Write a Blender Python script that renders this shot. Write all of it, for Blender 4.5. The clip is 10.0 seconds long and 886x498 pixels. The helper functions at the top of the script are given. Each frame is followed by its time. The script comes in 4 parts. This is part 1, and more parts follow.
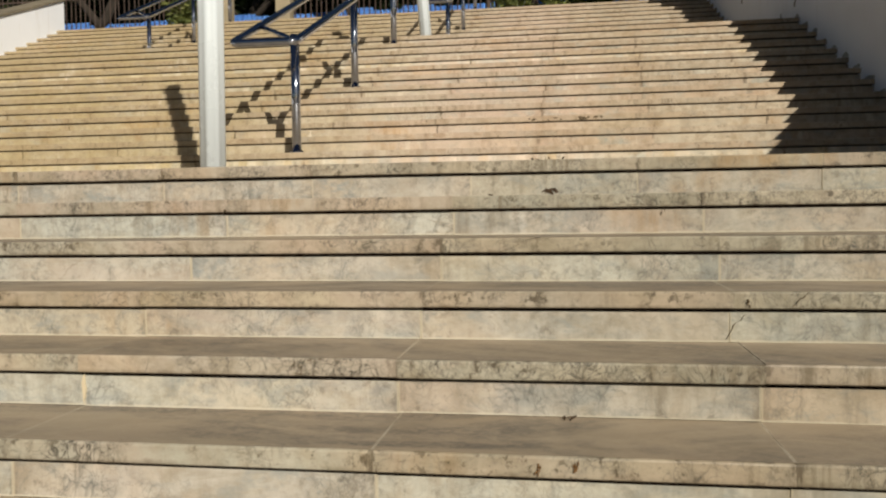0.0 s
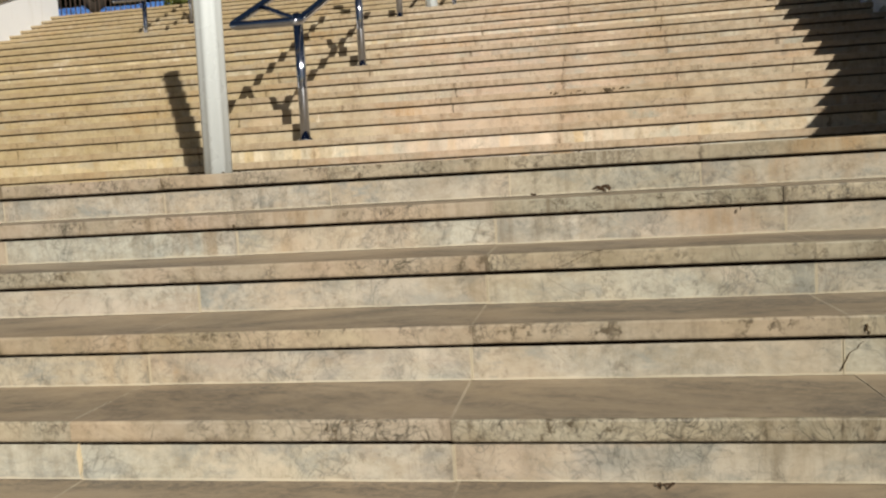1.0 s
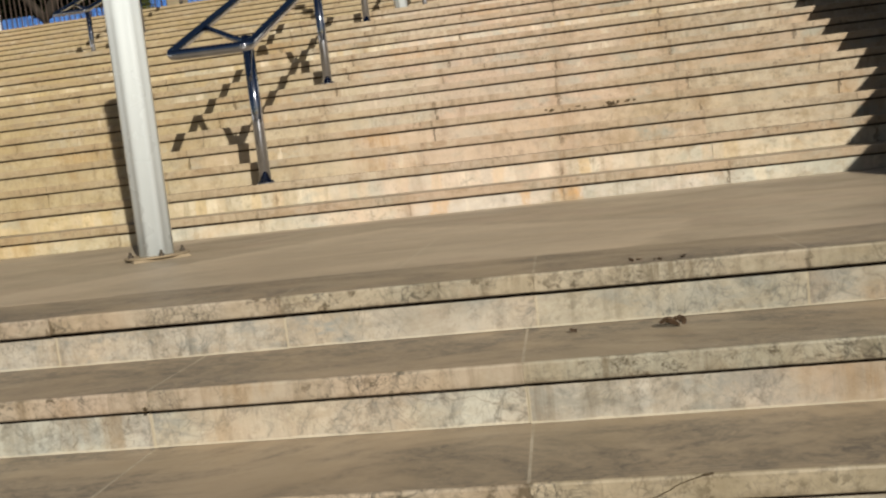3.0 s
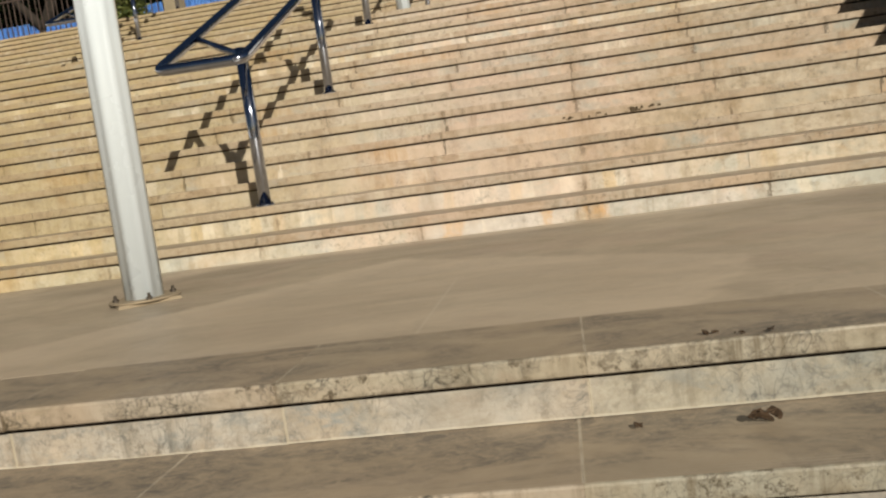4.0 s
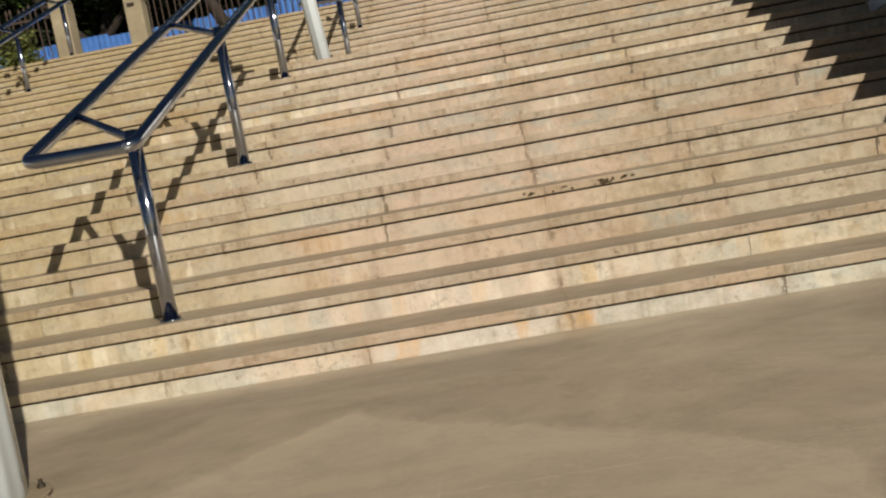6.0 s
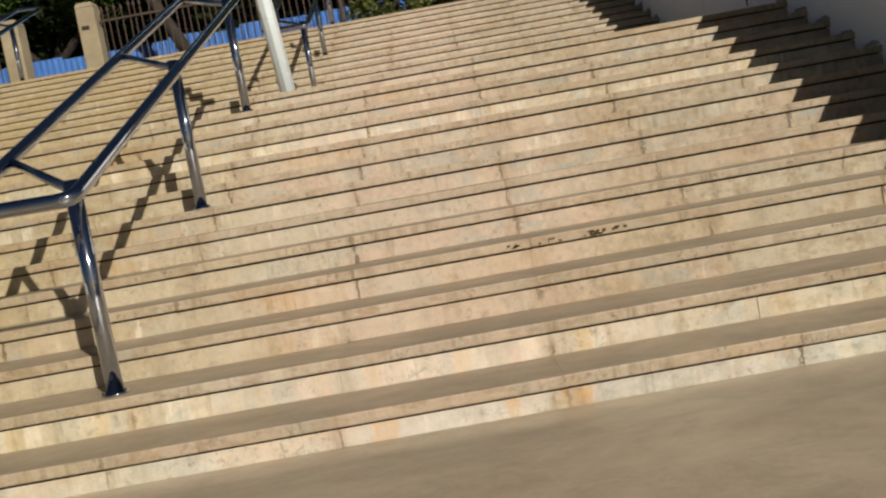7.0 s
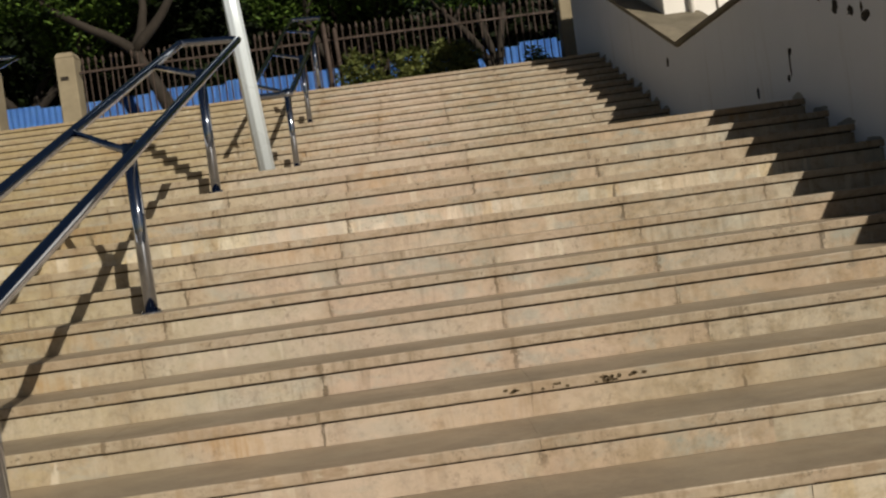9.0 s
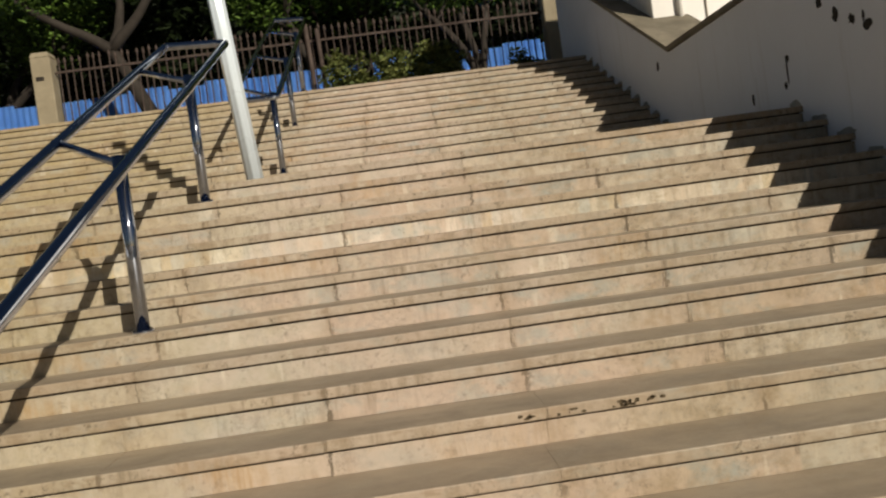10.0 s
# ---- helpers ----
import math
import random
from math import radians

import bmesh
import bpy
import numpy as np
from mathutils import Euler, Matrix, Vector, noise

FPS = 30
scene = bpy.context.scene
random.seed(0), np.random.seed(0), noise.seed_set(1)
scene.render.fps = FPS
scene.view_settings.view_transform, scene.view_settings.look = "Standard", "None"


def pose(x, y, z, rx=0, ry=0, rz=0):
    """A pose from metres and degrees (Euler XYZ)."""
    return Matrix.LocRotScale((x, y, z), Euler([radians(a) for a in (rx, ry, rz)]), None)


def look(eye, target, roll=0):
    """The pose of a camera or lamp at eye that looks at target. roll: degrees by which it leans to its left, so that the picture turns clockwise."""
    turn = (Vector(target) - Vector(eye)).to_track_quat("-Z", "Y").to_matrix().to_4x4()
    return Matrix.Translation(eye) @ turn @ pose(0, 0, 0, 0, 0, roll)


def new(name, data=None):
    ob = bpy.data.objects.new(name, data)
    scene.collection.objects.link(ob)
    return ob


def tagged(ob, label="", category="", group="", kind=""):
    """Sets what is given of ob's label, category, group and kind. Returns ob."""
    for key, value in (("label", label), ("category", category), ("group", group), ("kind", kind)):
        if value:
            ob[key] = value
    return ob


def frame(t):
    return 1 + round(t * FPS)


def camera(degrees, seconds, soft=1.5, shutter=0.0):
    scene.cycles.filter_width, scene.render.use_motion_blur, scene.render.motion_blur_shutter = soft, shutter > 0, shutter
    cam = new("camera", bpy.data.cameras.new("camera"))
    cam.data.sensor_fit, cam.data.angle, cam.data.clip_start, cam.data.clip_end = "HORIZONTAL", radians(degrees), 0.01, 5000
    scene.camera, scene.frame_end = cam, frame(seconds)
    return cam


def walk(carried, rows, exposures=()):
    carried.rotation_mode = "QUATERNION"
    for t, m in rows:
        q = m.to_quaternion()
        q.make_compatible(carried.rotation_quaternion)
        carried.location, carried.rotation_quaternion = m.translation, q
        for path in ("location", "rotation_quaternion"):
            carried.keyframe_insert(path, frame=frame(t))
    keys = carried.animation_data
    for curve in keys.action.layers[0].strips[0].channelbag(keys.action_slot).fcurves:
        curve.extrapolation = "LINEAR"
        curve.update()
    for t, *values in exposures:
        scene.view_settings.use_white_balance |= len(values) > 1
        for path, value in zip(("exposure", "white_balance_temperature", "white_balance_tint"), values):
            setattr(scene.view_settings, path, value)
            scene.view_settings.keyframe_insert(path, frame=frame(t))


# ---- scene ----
cam = camera(56.7, 10.0, soft=2.3)
PATH = [
    (0, (1.402, -3.368, -0.169), (1.093, -1.394, -0.261), -0.8),
    (0.5, (1.287, -3.163, -0.084), (0.963, -1.194, -0.223), -2.1),
    (1, (1.241, -2.996, -0.039), (0.909, -1.03, -0.205), -3.2),
    (1.5, (1.231, -2.713, 0.065), (0.888, -0.752, -0.122), -3.6),
    (2, (1.157, -2.469, 0.185), (0.803, -0.511, -0.018), -4.5),
    (2.5, (1.11, -2.287, 0.268), (0.808, -0.321, 0.061), -5.6),
    (4, (0.99, -1.695, 0.478), (0.684, 0.27, 0.258), -8.0),
    (4.5, (0.939, -1.509, 0.531), (0.659, 0.459, 0.308), -9.2),
    (5, (0.888, -1.304, 0.643), (0.621, 0.665, 0.423), -10.0),
    (5.5, (0.802, -1.061, 0.775), (0.56, 0.913, 0.565), -10.2),
    (6, (0.802, -0.823, 0.838), (0.69, 1.165, 0.65), -10.3),
    (7.5, (0.722, -0.19, 1.125), (0.725, 1.807, 1.015), -9.9),
    (8, (0.785, 0.019, 1.258), (0.794, 2.018, 1.207), -8.4),
    (8.5, (0.803, 0.081, 1.293), (0.815, 2.081, 1.252), -8.1),
    (9, (0.771, 0.271, 1.326), (0.821, 2.27, 1.299), -7.8),
    (9.5, (0.695, 0.363, 1.419), (0.852, 2.356, 1.38), -7.5),
    (10, (0.641, 0.419, 1.437), (0.746, 2.416, 1.399), -7.9),
]
EXPOSURES = [(0, 0.06), (1, 0.05), (2.5, 0.05), (4.5, 0.04), (5.5, 0.04), (6, -0.06), (7.5, -0.04), (8, -0.12), (8.5, -0.14), (9, -0.36), (9.5, -0.34), (10, -0.18)]
walk(cam, [(t, look(eye, target, roll)) for t, eye, target, roll in PATH], EXPOSURES)

# ---- light ----
SUN = Vector((-0.59, 1.0, -0.60)).normalized()   # the way the sunlight travels
sun = new("sun", bpy.data.lights.new("sun", "SUN"))
sun.data.energy, sun.data.angle, sun.data.color = 5.0, radians(0.55), (1.0, 0.905, 0.755)
sun.matrix_world = look((0, 0, 30), Vector((0, 0, 30)) + SUN)
world = bpy.data.worlds.new("sky")
scene.world = world
world.use_nodes = True
sky = world.node_tree.nodes.new("ShaderNodeTexSky")
sky.sky_type, sky.sun_disc = "NISHITA", False
sky.sun_elevation = math.asin(-SUN.z)
sky.sun_rotation = math.atan2(-SUN.x, -SUN.y)
world.node_tree.links.new(sky.outputs[0], world.node_tree.nodes["Background"].inputs[0])
world.node_tree.nodes["Background"].inputs[1].default_value = 0.0215

# ---- materials ----


class Nodes:
    """Short hand for building a node material."""

    def __init__(self, name, roughness=0.7, metallic=0.0):
        self.mat = bpy.data.materials.new(name)
        self.mat.use_nodes = True
        self.tree = self.mat.node_tree
        self.bsdf = self.tree.nodes["Principled BSDF"]
        self.bsdf.inputs["Roughness"].default_value = roughness
        self.bsdf.inputs["Metallic"].default_value = metallic

    def node(self, kind, links=()):
        n = self.tree.nodes.new("ShaderNode" + kind)
        for socket, source in links:
            self.link(source, n.inputs[socket])
        return n

    def link(self, source, target):
        if isinstance(source, (int, float)):
            target.default_value = source
        elif isinstance(source, tuple):
            target.default_value = source
        else:
            self.tree.links.new(source, target)

    def place(self, scale=(1, 1, 1), shift=None):
        """World position, scaled per axis, shifted by a per-object random amount if asked."""
        at = self.node("NewGeometry").outputs["Position"]
        if shift:
            r = self.node("ObjectInfo").outputs["Random"]
            v = self.node("CombineXYZ", [(0, self.math("MULTIPLY", r, shift)), (1, self.math("MULTIPLY", r, shift * 1.7)), (2, self.math("MULTIPLY", r, shift * 0.6))]).outputs[0]
            add = self.node("VectorMath", [(0, at), (1, v)])
            at = add.outputs[0]
        m = self.node("Mapping", [("Vector", at), ("Scale", tuple(scale))])
        return m.outputs[0]

    def noise(self, at, scale, detail=5.0, rough=0.55, warp=0.0):
        n = self.node("TexNoise", [("Vector", at), ("Scale", scale), ("Detail", detail), ("Roughness", rough), ("Distortion", warp)])
        return n.outputs[0]

    def cells(self, at, scale, jitter=1.0):
        n = self.node("TexVoronoi", [("Vector", at), ("Scale", scale), ("Randomness", jitter)])
        n.feature = "DISTANCE_TO_EDGE"
        return n.outputs["Distance"]

    def ridge(self, at, scale, width, warp=1.2):
        """Thin wandering lines: 1 on the line, 0 beside it."""
        n = self.noise(at, scale, 3, 0.55, warp)
        return self.ramp(self.math("ABSOLUTE", self.math("SUBTRACT", n, 0.5)), 0.0, width, 1.0, 0.0)

    def ramp(self, value, low, high, a=0.0, b=1.0):
        n = self.node("MapRange", [("Value", value), ("From Min", low), ("From Max", high), ("To Min", a), ("To Max", b)])
        n.clamp = True
        return n.outputs[0]

    def math(self, op, a, b=0.0):
        n = self.node("Math", [(0, a), (1, b)])
        n.operation = op
        return n.outputs[0]

    def mix(self, factor, a, b, blend="MIX"):
        n = self.node("Mix")
        n.data_type, n.blend_type = "RGBA", blend
        self.link(factor, n.inputs[0])
        self.link((*a, 1.0) if isinstance(a, tuple) and len(a) == 3 else a, n.inputs[6])
        self.link((*b, 1.0) if isinstance(b, tuple) and len(b) == 3 else b, n.inputs[7])
        return n.outputs[2]

    def finish(self, colour, roughness=None, bump=None, strength=0.3, distance=0.01):
        self.link((*colour, 1.0) if isinstance(colour, tuple) else colour, self.bsdf.inputs["Base Color"])
        if roughness is not None:
            self.link(roughness, self.bsdf.inputs["Roughness"])
        if bump is not None:
            b = self.node("Bump", [("Height", bump), ("Strength", strength), ("Distance", distance)])
            self.link(b.outputs[0], self.bsdf.inputs["Normal"])
        return self.mat


def marble(name, kind, low):
    """Weathered marble. kind: edge (a slab's front), riser, strips (a riser of patched pieces), spotted (a cool riser with iron spots), tread or landing; low: the greyer lower flight."""
    g = Nodes(name, 0.55)
    at = g.place((1, 1, 1), 7.0)
    still = g.place()
    rnd = g.node("ObjectInfo").outputs["Random"]
    own = g.node("SeparateXYZ", [(0, g.node("TexCoord").outputs["Object"])]).outputs
    cloud = g.noise(at, 2.6, 5, 0.62, 0.5)
    mottle = g.noise(at, 11, 6, 0.68, 0.6)
    fine = g.noise(at, 38, 6, 0.7)
    if low and kind == "riser":
        one, two, cool = (0.80, 0.745, 0.615), (0.67, 0.655, 0.57), (0.76, 0.81, 0.775)
    elif low:
        one, two, cool = (0.68, 0.595, 0.45), (0.46, 0.41, 0.31), (0.55, 0.555, 0.48)
    else:
        one, two, cool = (0.75, 0.645, 0.505), (0.62, 0.52, 0.41), (0.66, 0.655, 0.585)
    base = g.mix(g.ramp(cloud, 0.36, 0.66), one, two)
    share = 0.40 if low else 0.52
    base = g.mix(g.math("MULTIPLY", g.ramp(g.noise(at, 1.7, 4, 0.6, 0.7), share, share + 0.14), g.ramp(rnd, 0.0, 1.0, 0.3, 0.95)), base, cool)
    base = g.mix(g.ramp(rnd, 0.60, 0.72, 0.0, 0.38), base, (0.62, 0.45, 0.34))
    base = g.mix(g.ramp(rnd, 0.18, 0.12, 0.0, 0.40), base, (0.72, 0.66, 0.54))
    # whole courses differ in tint
    band = g.noise(g.place((0.22, 2.4, 0.01)), 1.5, 2, 0.5)
    base = g.mix(g.ramp(band, 0.52, 0.66, 0.0, 0.30), base, (0.60, 0.42, 0.22))
    base = g.mix(g.ramp(band, 0.46, 0.34, 0.0, 0.30), base, (0.50, 0.47, 0.40))
    if kind == "strips":
        cell = g.node("TexVoronoi", [("Scale", 13.0)])
        cell.voronoi_dimensions, cell.feature = "1D", "SMOOTH_F1"
        cell.inputs["Smoothness"].default_value = 0.55
        sway = g.math("MULTIPLY", g.noise(still, 14, 4, 0.7), 0.05)
        g.link(g.math("ADD", g.node("SeparateXYZ", [(0, still)]).outputs[0], sway), cell.inputs["W"])
        pick = g.node("SeparateXYZ", [(0, cell.outputs["Color"])]).outputs
        base = g.mix(0.35, base, (0.80, 0.74, 0.62))
        base = g.mix(g.ramp(pick[0], 0.40, 0.85, 0.0, 0.75), base, (0.95, 0.90, 0.78))
        base = g.mix(g.ramp(pick[1], 0.55, 0.95, 0.0, 0.5), base, (0.80, 0.60, 0.29))
        base = g.mix(g.ramp(pick[2], 0.50, 0.95, 0.0, 0.6), base, (0.55, 0.57, 0.54))
        streak = g.noise(g.place((1.0, 1.0, 0.22)), 26, 5, 0.7, 0.4)
        base = g.mix(g.ramp(streak, 0.52, 0.70, 0.0, 0.5), base, (0.50, 0.47, 0.40))
    if kind == "spotted":
        # a cool grey-white course with blue-grey clouds, pinkish stretches and two ochre iron spots
        base = g.mix(0.80, base, (0.66, 0.71, 0.69))
        base = g.mix(g.ramp(g.noise(g.place((0.8, 1.0, 1.6)), 7.5, 6, 0.72, 0.8), 0.46, 0.66, 0.0, 0.65), base, (0.43, 0.47, 0.475))
        base = g.mix(g.ramp(g.noise(g.place((0.4, 1.0, 0.6)), 2.2, 4, 0.6), 0.50, 0.62, 0.0, 0.75), base, (0.78, 0.63, 0.47))
        sx = g.node("SeparateXYZ", [(0, still)]).outputs[0]
        sx = g.math("ADD", sx, g.ramp(g.noise(g.place((1.0, 1.0, 0.5)), 16, 5, 0.7), 0.25, 0.75, -0.05, 0.05))
        for middle, half in ((1.14, 0.10), (0.36, 0.08), (0.88, 0.03)):
            near = g.ramp(g.math("ABSOLUTE", g.math("SUBTRACT", sx, middle)), half * 0.4, half, 1.0, 0.0)
            base = g.mix(g.math("MULTIPLY", near, g.ramp(mottle, 0.34, 0.62, 0.95, 0.35)), base, (0.66, 0.37, 0.085))
    base = g.mix(g.ramp(mottle, 0.44, 0.70, 0.0, 0.40 if low else 0.20), base, (0.36, 0.29, 0.20))
    base = g.mix(g.ramp(fine, 0.5, 0.78, 0.0, 0.30 if low else 0.16), base, (0.30, 0.245, 0.175))
    if not low and kind != "landing":
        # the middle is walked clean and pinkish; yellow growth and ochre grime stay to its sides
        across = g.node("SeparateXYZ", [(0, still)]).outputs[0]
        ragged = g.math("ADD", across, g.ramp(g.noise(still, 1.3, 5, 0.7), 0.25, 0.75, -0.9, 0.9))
        growth = g.math("MULTIPLY", g.ramp(ragged, -0.1, -2.0, 0.0, 0.70), g.ramp(mottle, 0.3, 0.6, 0.5, 1.0))
        base = g.mix(growth, base, (0.57, 0.475, 0.26))
        walked = g.math("MULTIPLY", g.ramp(ragged, -0.5, 0.2), g.ramp(ragged, 2.0, 1.1))
        base = g.mix(g.math("MULTIPLY", walked, 0.34), base, (0.74, 0.55, 0.46))
        grime = g.ramp(g.noise(g.place((1.0, 1.0, 1.3), 7.0), 9.0, 7, 0.72, 0.2), 0.47, 0.66)
        edge_side = g.math("ADD", g.ramp(ragged, 0.8, 2.2, 0.20, 0.62), g.ramp(ragged, -0.6, -1.8, 0.0, 0.35))
        base = g.mix(g.math("MULTIPLY", grime, edge_side), base, (0.33, 0.245, 0.125))
        # blue-grey clouds in some stones
        grey = g.math("MULTIPLY", g.ramp(g.noise(g.place((0.8, 1.0, 1.4), 7.0), 4.2, 7, 0.70, 0.3), 0.50, 0.64), g.math("ADD", g.ramp(rnd, 0.25, 0.75, 0.1, 0.65), g.ramp(ragged, 0.8, 2.2, 0.0, 0.3)))
        base = g.mix(grey, base, (0.48, 0.49, 0.44))
    if low:
        # olive grime and pinkish iron bloom in ragged patches
        grime = g.ramp(g.noise(g.place((1.0, 1.0, 1.8), 7.0), 4.5, 7, 0.76, 0.8), 0.48, 0.64, 0.0, 0.42)
        base = g.mix(grime, base, (0.30, 0.25, 0.15))
        if kind == "riser":
            grey = g.math("MULTIPLY", g.ramp(g.noise(g.place((0.8, 1.0, 1.5), 7.0), 6.5, 8, 0.76, 0.3), 0.48, 0.60), g.ramp(g.noise(at, 1.9, 3, 0.6), 0.40, 0.58, 0.15, 0.9))
            base = g.mix(grey, base, (0.38, 0.41, 0.405))
        bloom = g.ramp(g.noise(g.place((0.5, 1.0, 1.0), 3.0), 2.1, 5, 0.65, 0.6), 0.50, 0.66, 0.0, 0.40)
        base = g.mix(bloom, base, (0.66, 0.50, 0.40))
    # veins in irregular nets, in patches
    bend = g.node("TexNoise", [("Vector", at), ("Scale", 7.0), ("Detail", 5.0)]).outputs[1]
    mixed = g.node("Mix")
    mixed.data_type = "VECTOR"
    mixed.inputs[0].default_value = 0.16
    g.link(at, mixed.inputs[4])
    g.link(bend, mixed.inputs[5])
    net = g.cells(g.node("Mapping", [("Vector", mixed.outputs[1]), ("Scale", (1.0, 1.0, 1.4))]).outputs[0], 30.0 if kind == "edge" else 10.0)
    thin = g.ramp(net, 0.0, 0.07 if kind == "edge" else 0.035, 1.0, 0.0)
    wide = g.ramp(net, 0.0, 0.20, 1.0, 0.0)
    where = g.ramp(g.noise(at, 3.4, 6, 0.7), 0.44 if kind == "edge" else 0.40, 0.60)
    slant = g.node("Mapping", [("Vector", at), ("Rotation", (0.3, 0.6, 0.2)), ("Scale", (1.0, 1.0, 0.55))]).outputs[0]
    scratch = g.math("MAXIMUM", g.ridge(slant, 9.0, 0.022, 1.6), g.ridge(at, 17.0, 0.028, 1.2))
    lines = g.math("ADD", g.math("MULTIPLY", scratch, 0.62 if kind == "edge" else 0.45), g.math("ADD", g.math("MULTIPLY", thin, 0.22), g.math("MULTIPLY", wide, 0.22)))
    veins = g.math("MULTIPLY", lines, where)
    amount = {"edge": 0.95, "riser": 0.95, "strips": 0.15, "spotted": 0.5, "tread": 0.5, "landing": 0.3}[kind] * (1.25 if low else 0.5)
    base = g.mix(g.math("MULTIPLY", veins, amount), base, (0.125, 0.112, 0.088) if kind == "edge" else (0.21, 0.215, 0.20))
    if low:
        long_net = g.cells(g.node("Mapping", [("Vector", mixed.outputs[1]), ("Scale", (0.6, 1.0, 1.3))]).outputs[0], 3.1)
        crack = g.math("MULTIPLY", g.ramp(long_net, 0.0, 0.008, 1.0, 0.0), g.ramp(g.noise(at, 1.3, 3), 0.55, 0.60))
        base = g.mix(g.math("MULTIPLY", crack, 0.4), base, (0.12, 0.085, 0.05))
    bump = g.math("ADD", fine, g.math("MULTIPLY", veins, -0.5))
    if kind in ("tread", "landing"):
        worn = g.noise(g.place((0.7, 1.0, 1.0)), 3.2, 6, 0.6, 0.6)
        dirt = g.mix(g.ramp(worn, 0.35, 0.7), (0.55, 0.435, 0.305), (0.43, 0.345, 0.24))
        if kind == "landing":
            dirt = g.mix(g.ramp(g.noise(g.place((0.6, 1.0, 1.0)), 0.9, 6, 0.62, 1.2), 0.40, 0.60), (0.70, 0.585, 0.435), (0.45, 0.37, 0.268))
        if kind == "landing":
            # spilt and rubbed patches, some pinkish, some yellow-grey
            dirt = g.mix(g.ramp(g.noise(still, 1.6, 6, 0.7, 1.0), 0.50, 0.62, 0.0, 0.40), dirt, (0.62, 0.47, 0.36))
            dirt = g.mix(g.ramp(g.noise(still, 3.7, 7, 0.75, 0.8), 0.52, 0.62, 0.0, 0.30), dirt, (0.36, 0.31, 0.20))
            # a pale wedge-shaped patch, strongest along its rim
            sx, sy = g.node("SeparateXYZ", [(0, still)]).outputs[:2]
            rag = g.ramp(g.noise(still, 2.6, 6, 0.7, 0.6), 0.25, 0.75, -0.10, 0.10)

            def inside(x0, y0, nx, ny):
                return g.math("ADD", g.math("MULTIPLY", g.math("SUBTRACT", sx, x0), nx), g.math("MULTIPLY", g.math("SUBTRACT", sy, y0), ny))

            wedge = g.math("MINIMUM", inside(-0.55, 1.23, 0.75, -0.66), g.math("MINIMUM", inside(0.2, 2.08, -0.574, -0.819), inside(1.67, 1.05, -0.87, 0.49)))
            wedge = g.math("ADD", wedge, rag)
            pale = g.math("MULTIPLY", g.ramp(wedge, 0.0, 0.05), g.ramp(wedge, 0.05, 0.45, 0.85, 0.35))
            dirt = g.mix(pale, dirt, (0.80, 0.665, 0.50))
            chalk = g.math("MULTIPLY", g.ramp(g.math("ABSOLUTE", g.math("SUBTRACT", sx, 0.567)), 0.002, 0.006, 1.0, 0.0), g.ramp(sy, 1.30, 1.15))
            dirt = g.mix(g.math("MULTIPLY", chalk, 0.6), dirt, (0.80, 0.70, 0.55))
        base = g.mix(0.90 if kind == "landing" else 0.80, base, dirt)
        smudge = g.ramp(g.noise(g.place((0.5, 1.2, 1)), 2.3, 7, 0.72, 1.2), 0.42, 0.56)
        grainy = g.ramp(g.noise(g.place((1.0, 1.5, 1)), 22, 7, 0.85, 1.0), 0.40, 0.58, 0.15, 1.0)
        weight = {"tread": 0.80 if low else 0.28, "landing": 0.20}[kind]
        base = g.mix(g.math("MULTIPLY", g.math("MULTIPLY", smudge, grainy), weight), base, (0.115, 0.11, 0.104))
        scuff = g.math("MULTIPLY", g.ramp(g.noise(g.place((0.9, 1.4, 1)), 8, 6, 0.75), 0.56, 0.8), 0.4)
        base = g.mix(scuff, base, (0.55, 0.46, 0.34))
        if kind == "tread" and low:
            end = g.math("MINIMUM", own[0], g.math("SUBTRACT", 1.0, own[0]))
            base = g.mix(g.math("MULTIPLY", g.ramp(end, 0.002, 0.005, 1.0, 0.0), g.ramp(g.noise(still, 9, 4, 0.7), 0.35, 0.6, 0.1, 0.8)), base, (0.78, 0.70, 0.56))
        if kind == "tread":
            # three shallow grooves along the nosing, rubbed pale
            wave = g.math("SINE", g.math("MULTIPLY", own[1], 520.0))
            near = g.math("MULTIPLY", g.ramp(own[1], 0.048, 0.052, 1.0, 0.0), g.ramp(own[1], 0.010, 0.014))
            rib = g.math("MULTIPLY", g.ramp(wave, 0.2, 0.9), near)
            base = g.mix(g.math("MULTIPLY", g.math("MULTIPLY", rib, g.ramp(g.noise(g.place((0.6, 1, 1)), 5, 4, 0.6), 0.48, 0.68)), 0.4), base, (0.60, 0.53, 0.42))
            bump = g.math("ADD", bump, g.math("MULTIPLY", rib, 0.4))
        rough = g.ramp(worn, 0.3, 0.7, 0.40, 0.60)
    else:
        # drips: noise drawn out along the height
        drip = g.noise(g.place((1.0, 1.0, 0.10), 3.0), 19, 6, 0.7)
        patch = g.noise(g.place((0.6, 0.6, 0.6)), 1.9, 4, 0.62)
        run = g.math("MULTIPLY", g.ramp(drip, 0.50, 0.66), g.ramp(patch, 0.42, 0.62))
        base = g.mix(g.math("MULTIPLY", run, 0.85 if kind == "edge" else 0.46), base, (0.19, 0.145, 0.085))
        ochre = g.math("MULTIPLY", g.ramp(g.noise(g.place((0.55, 1.0, 0.9)), 1.35, 4, 0.65, 0.5), 0.56, 0.70), g.ramp(drip, 0.36, 0.6))
        base = g.mix(g.math("MULTIPLY", ochre, 0.55), base, (0.56, 0.31, 0.085))
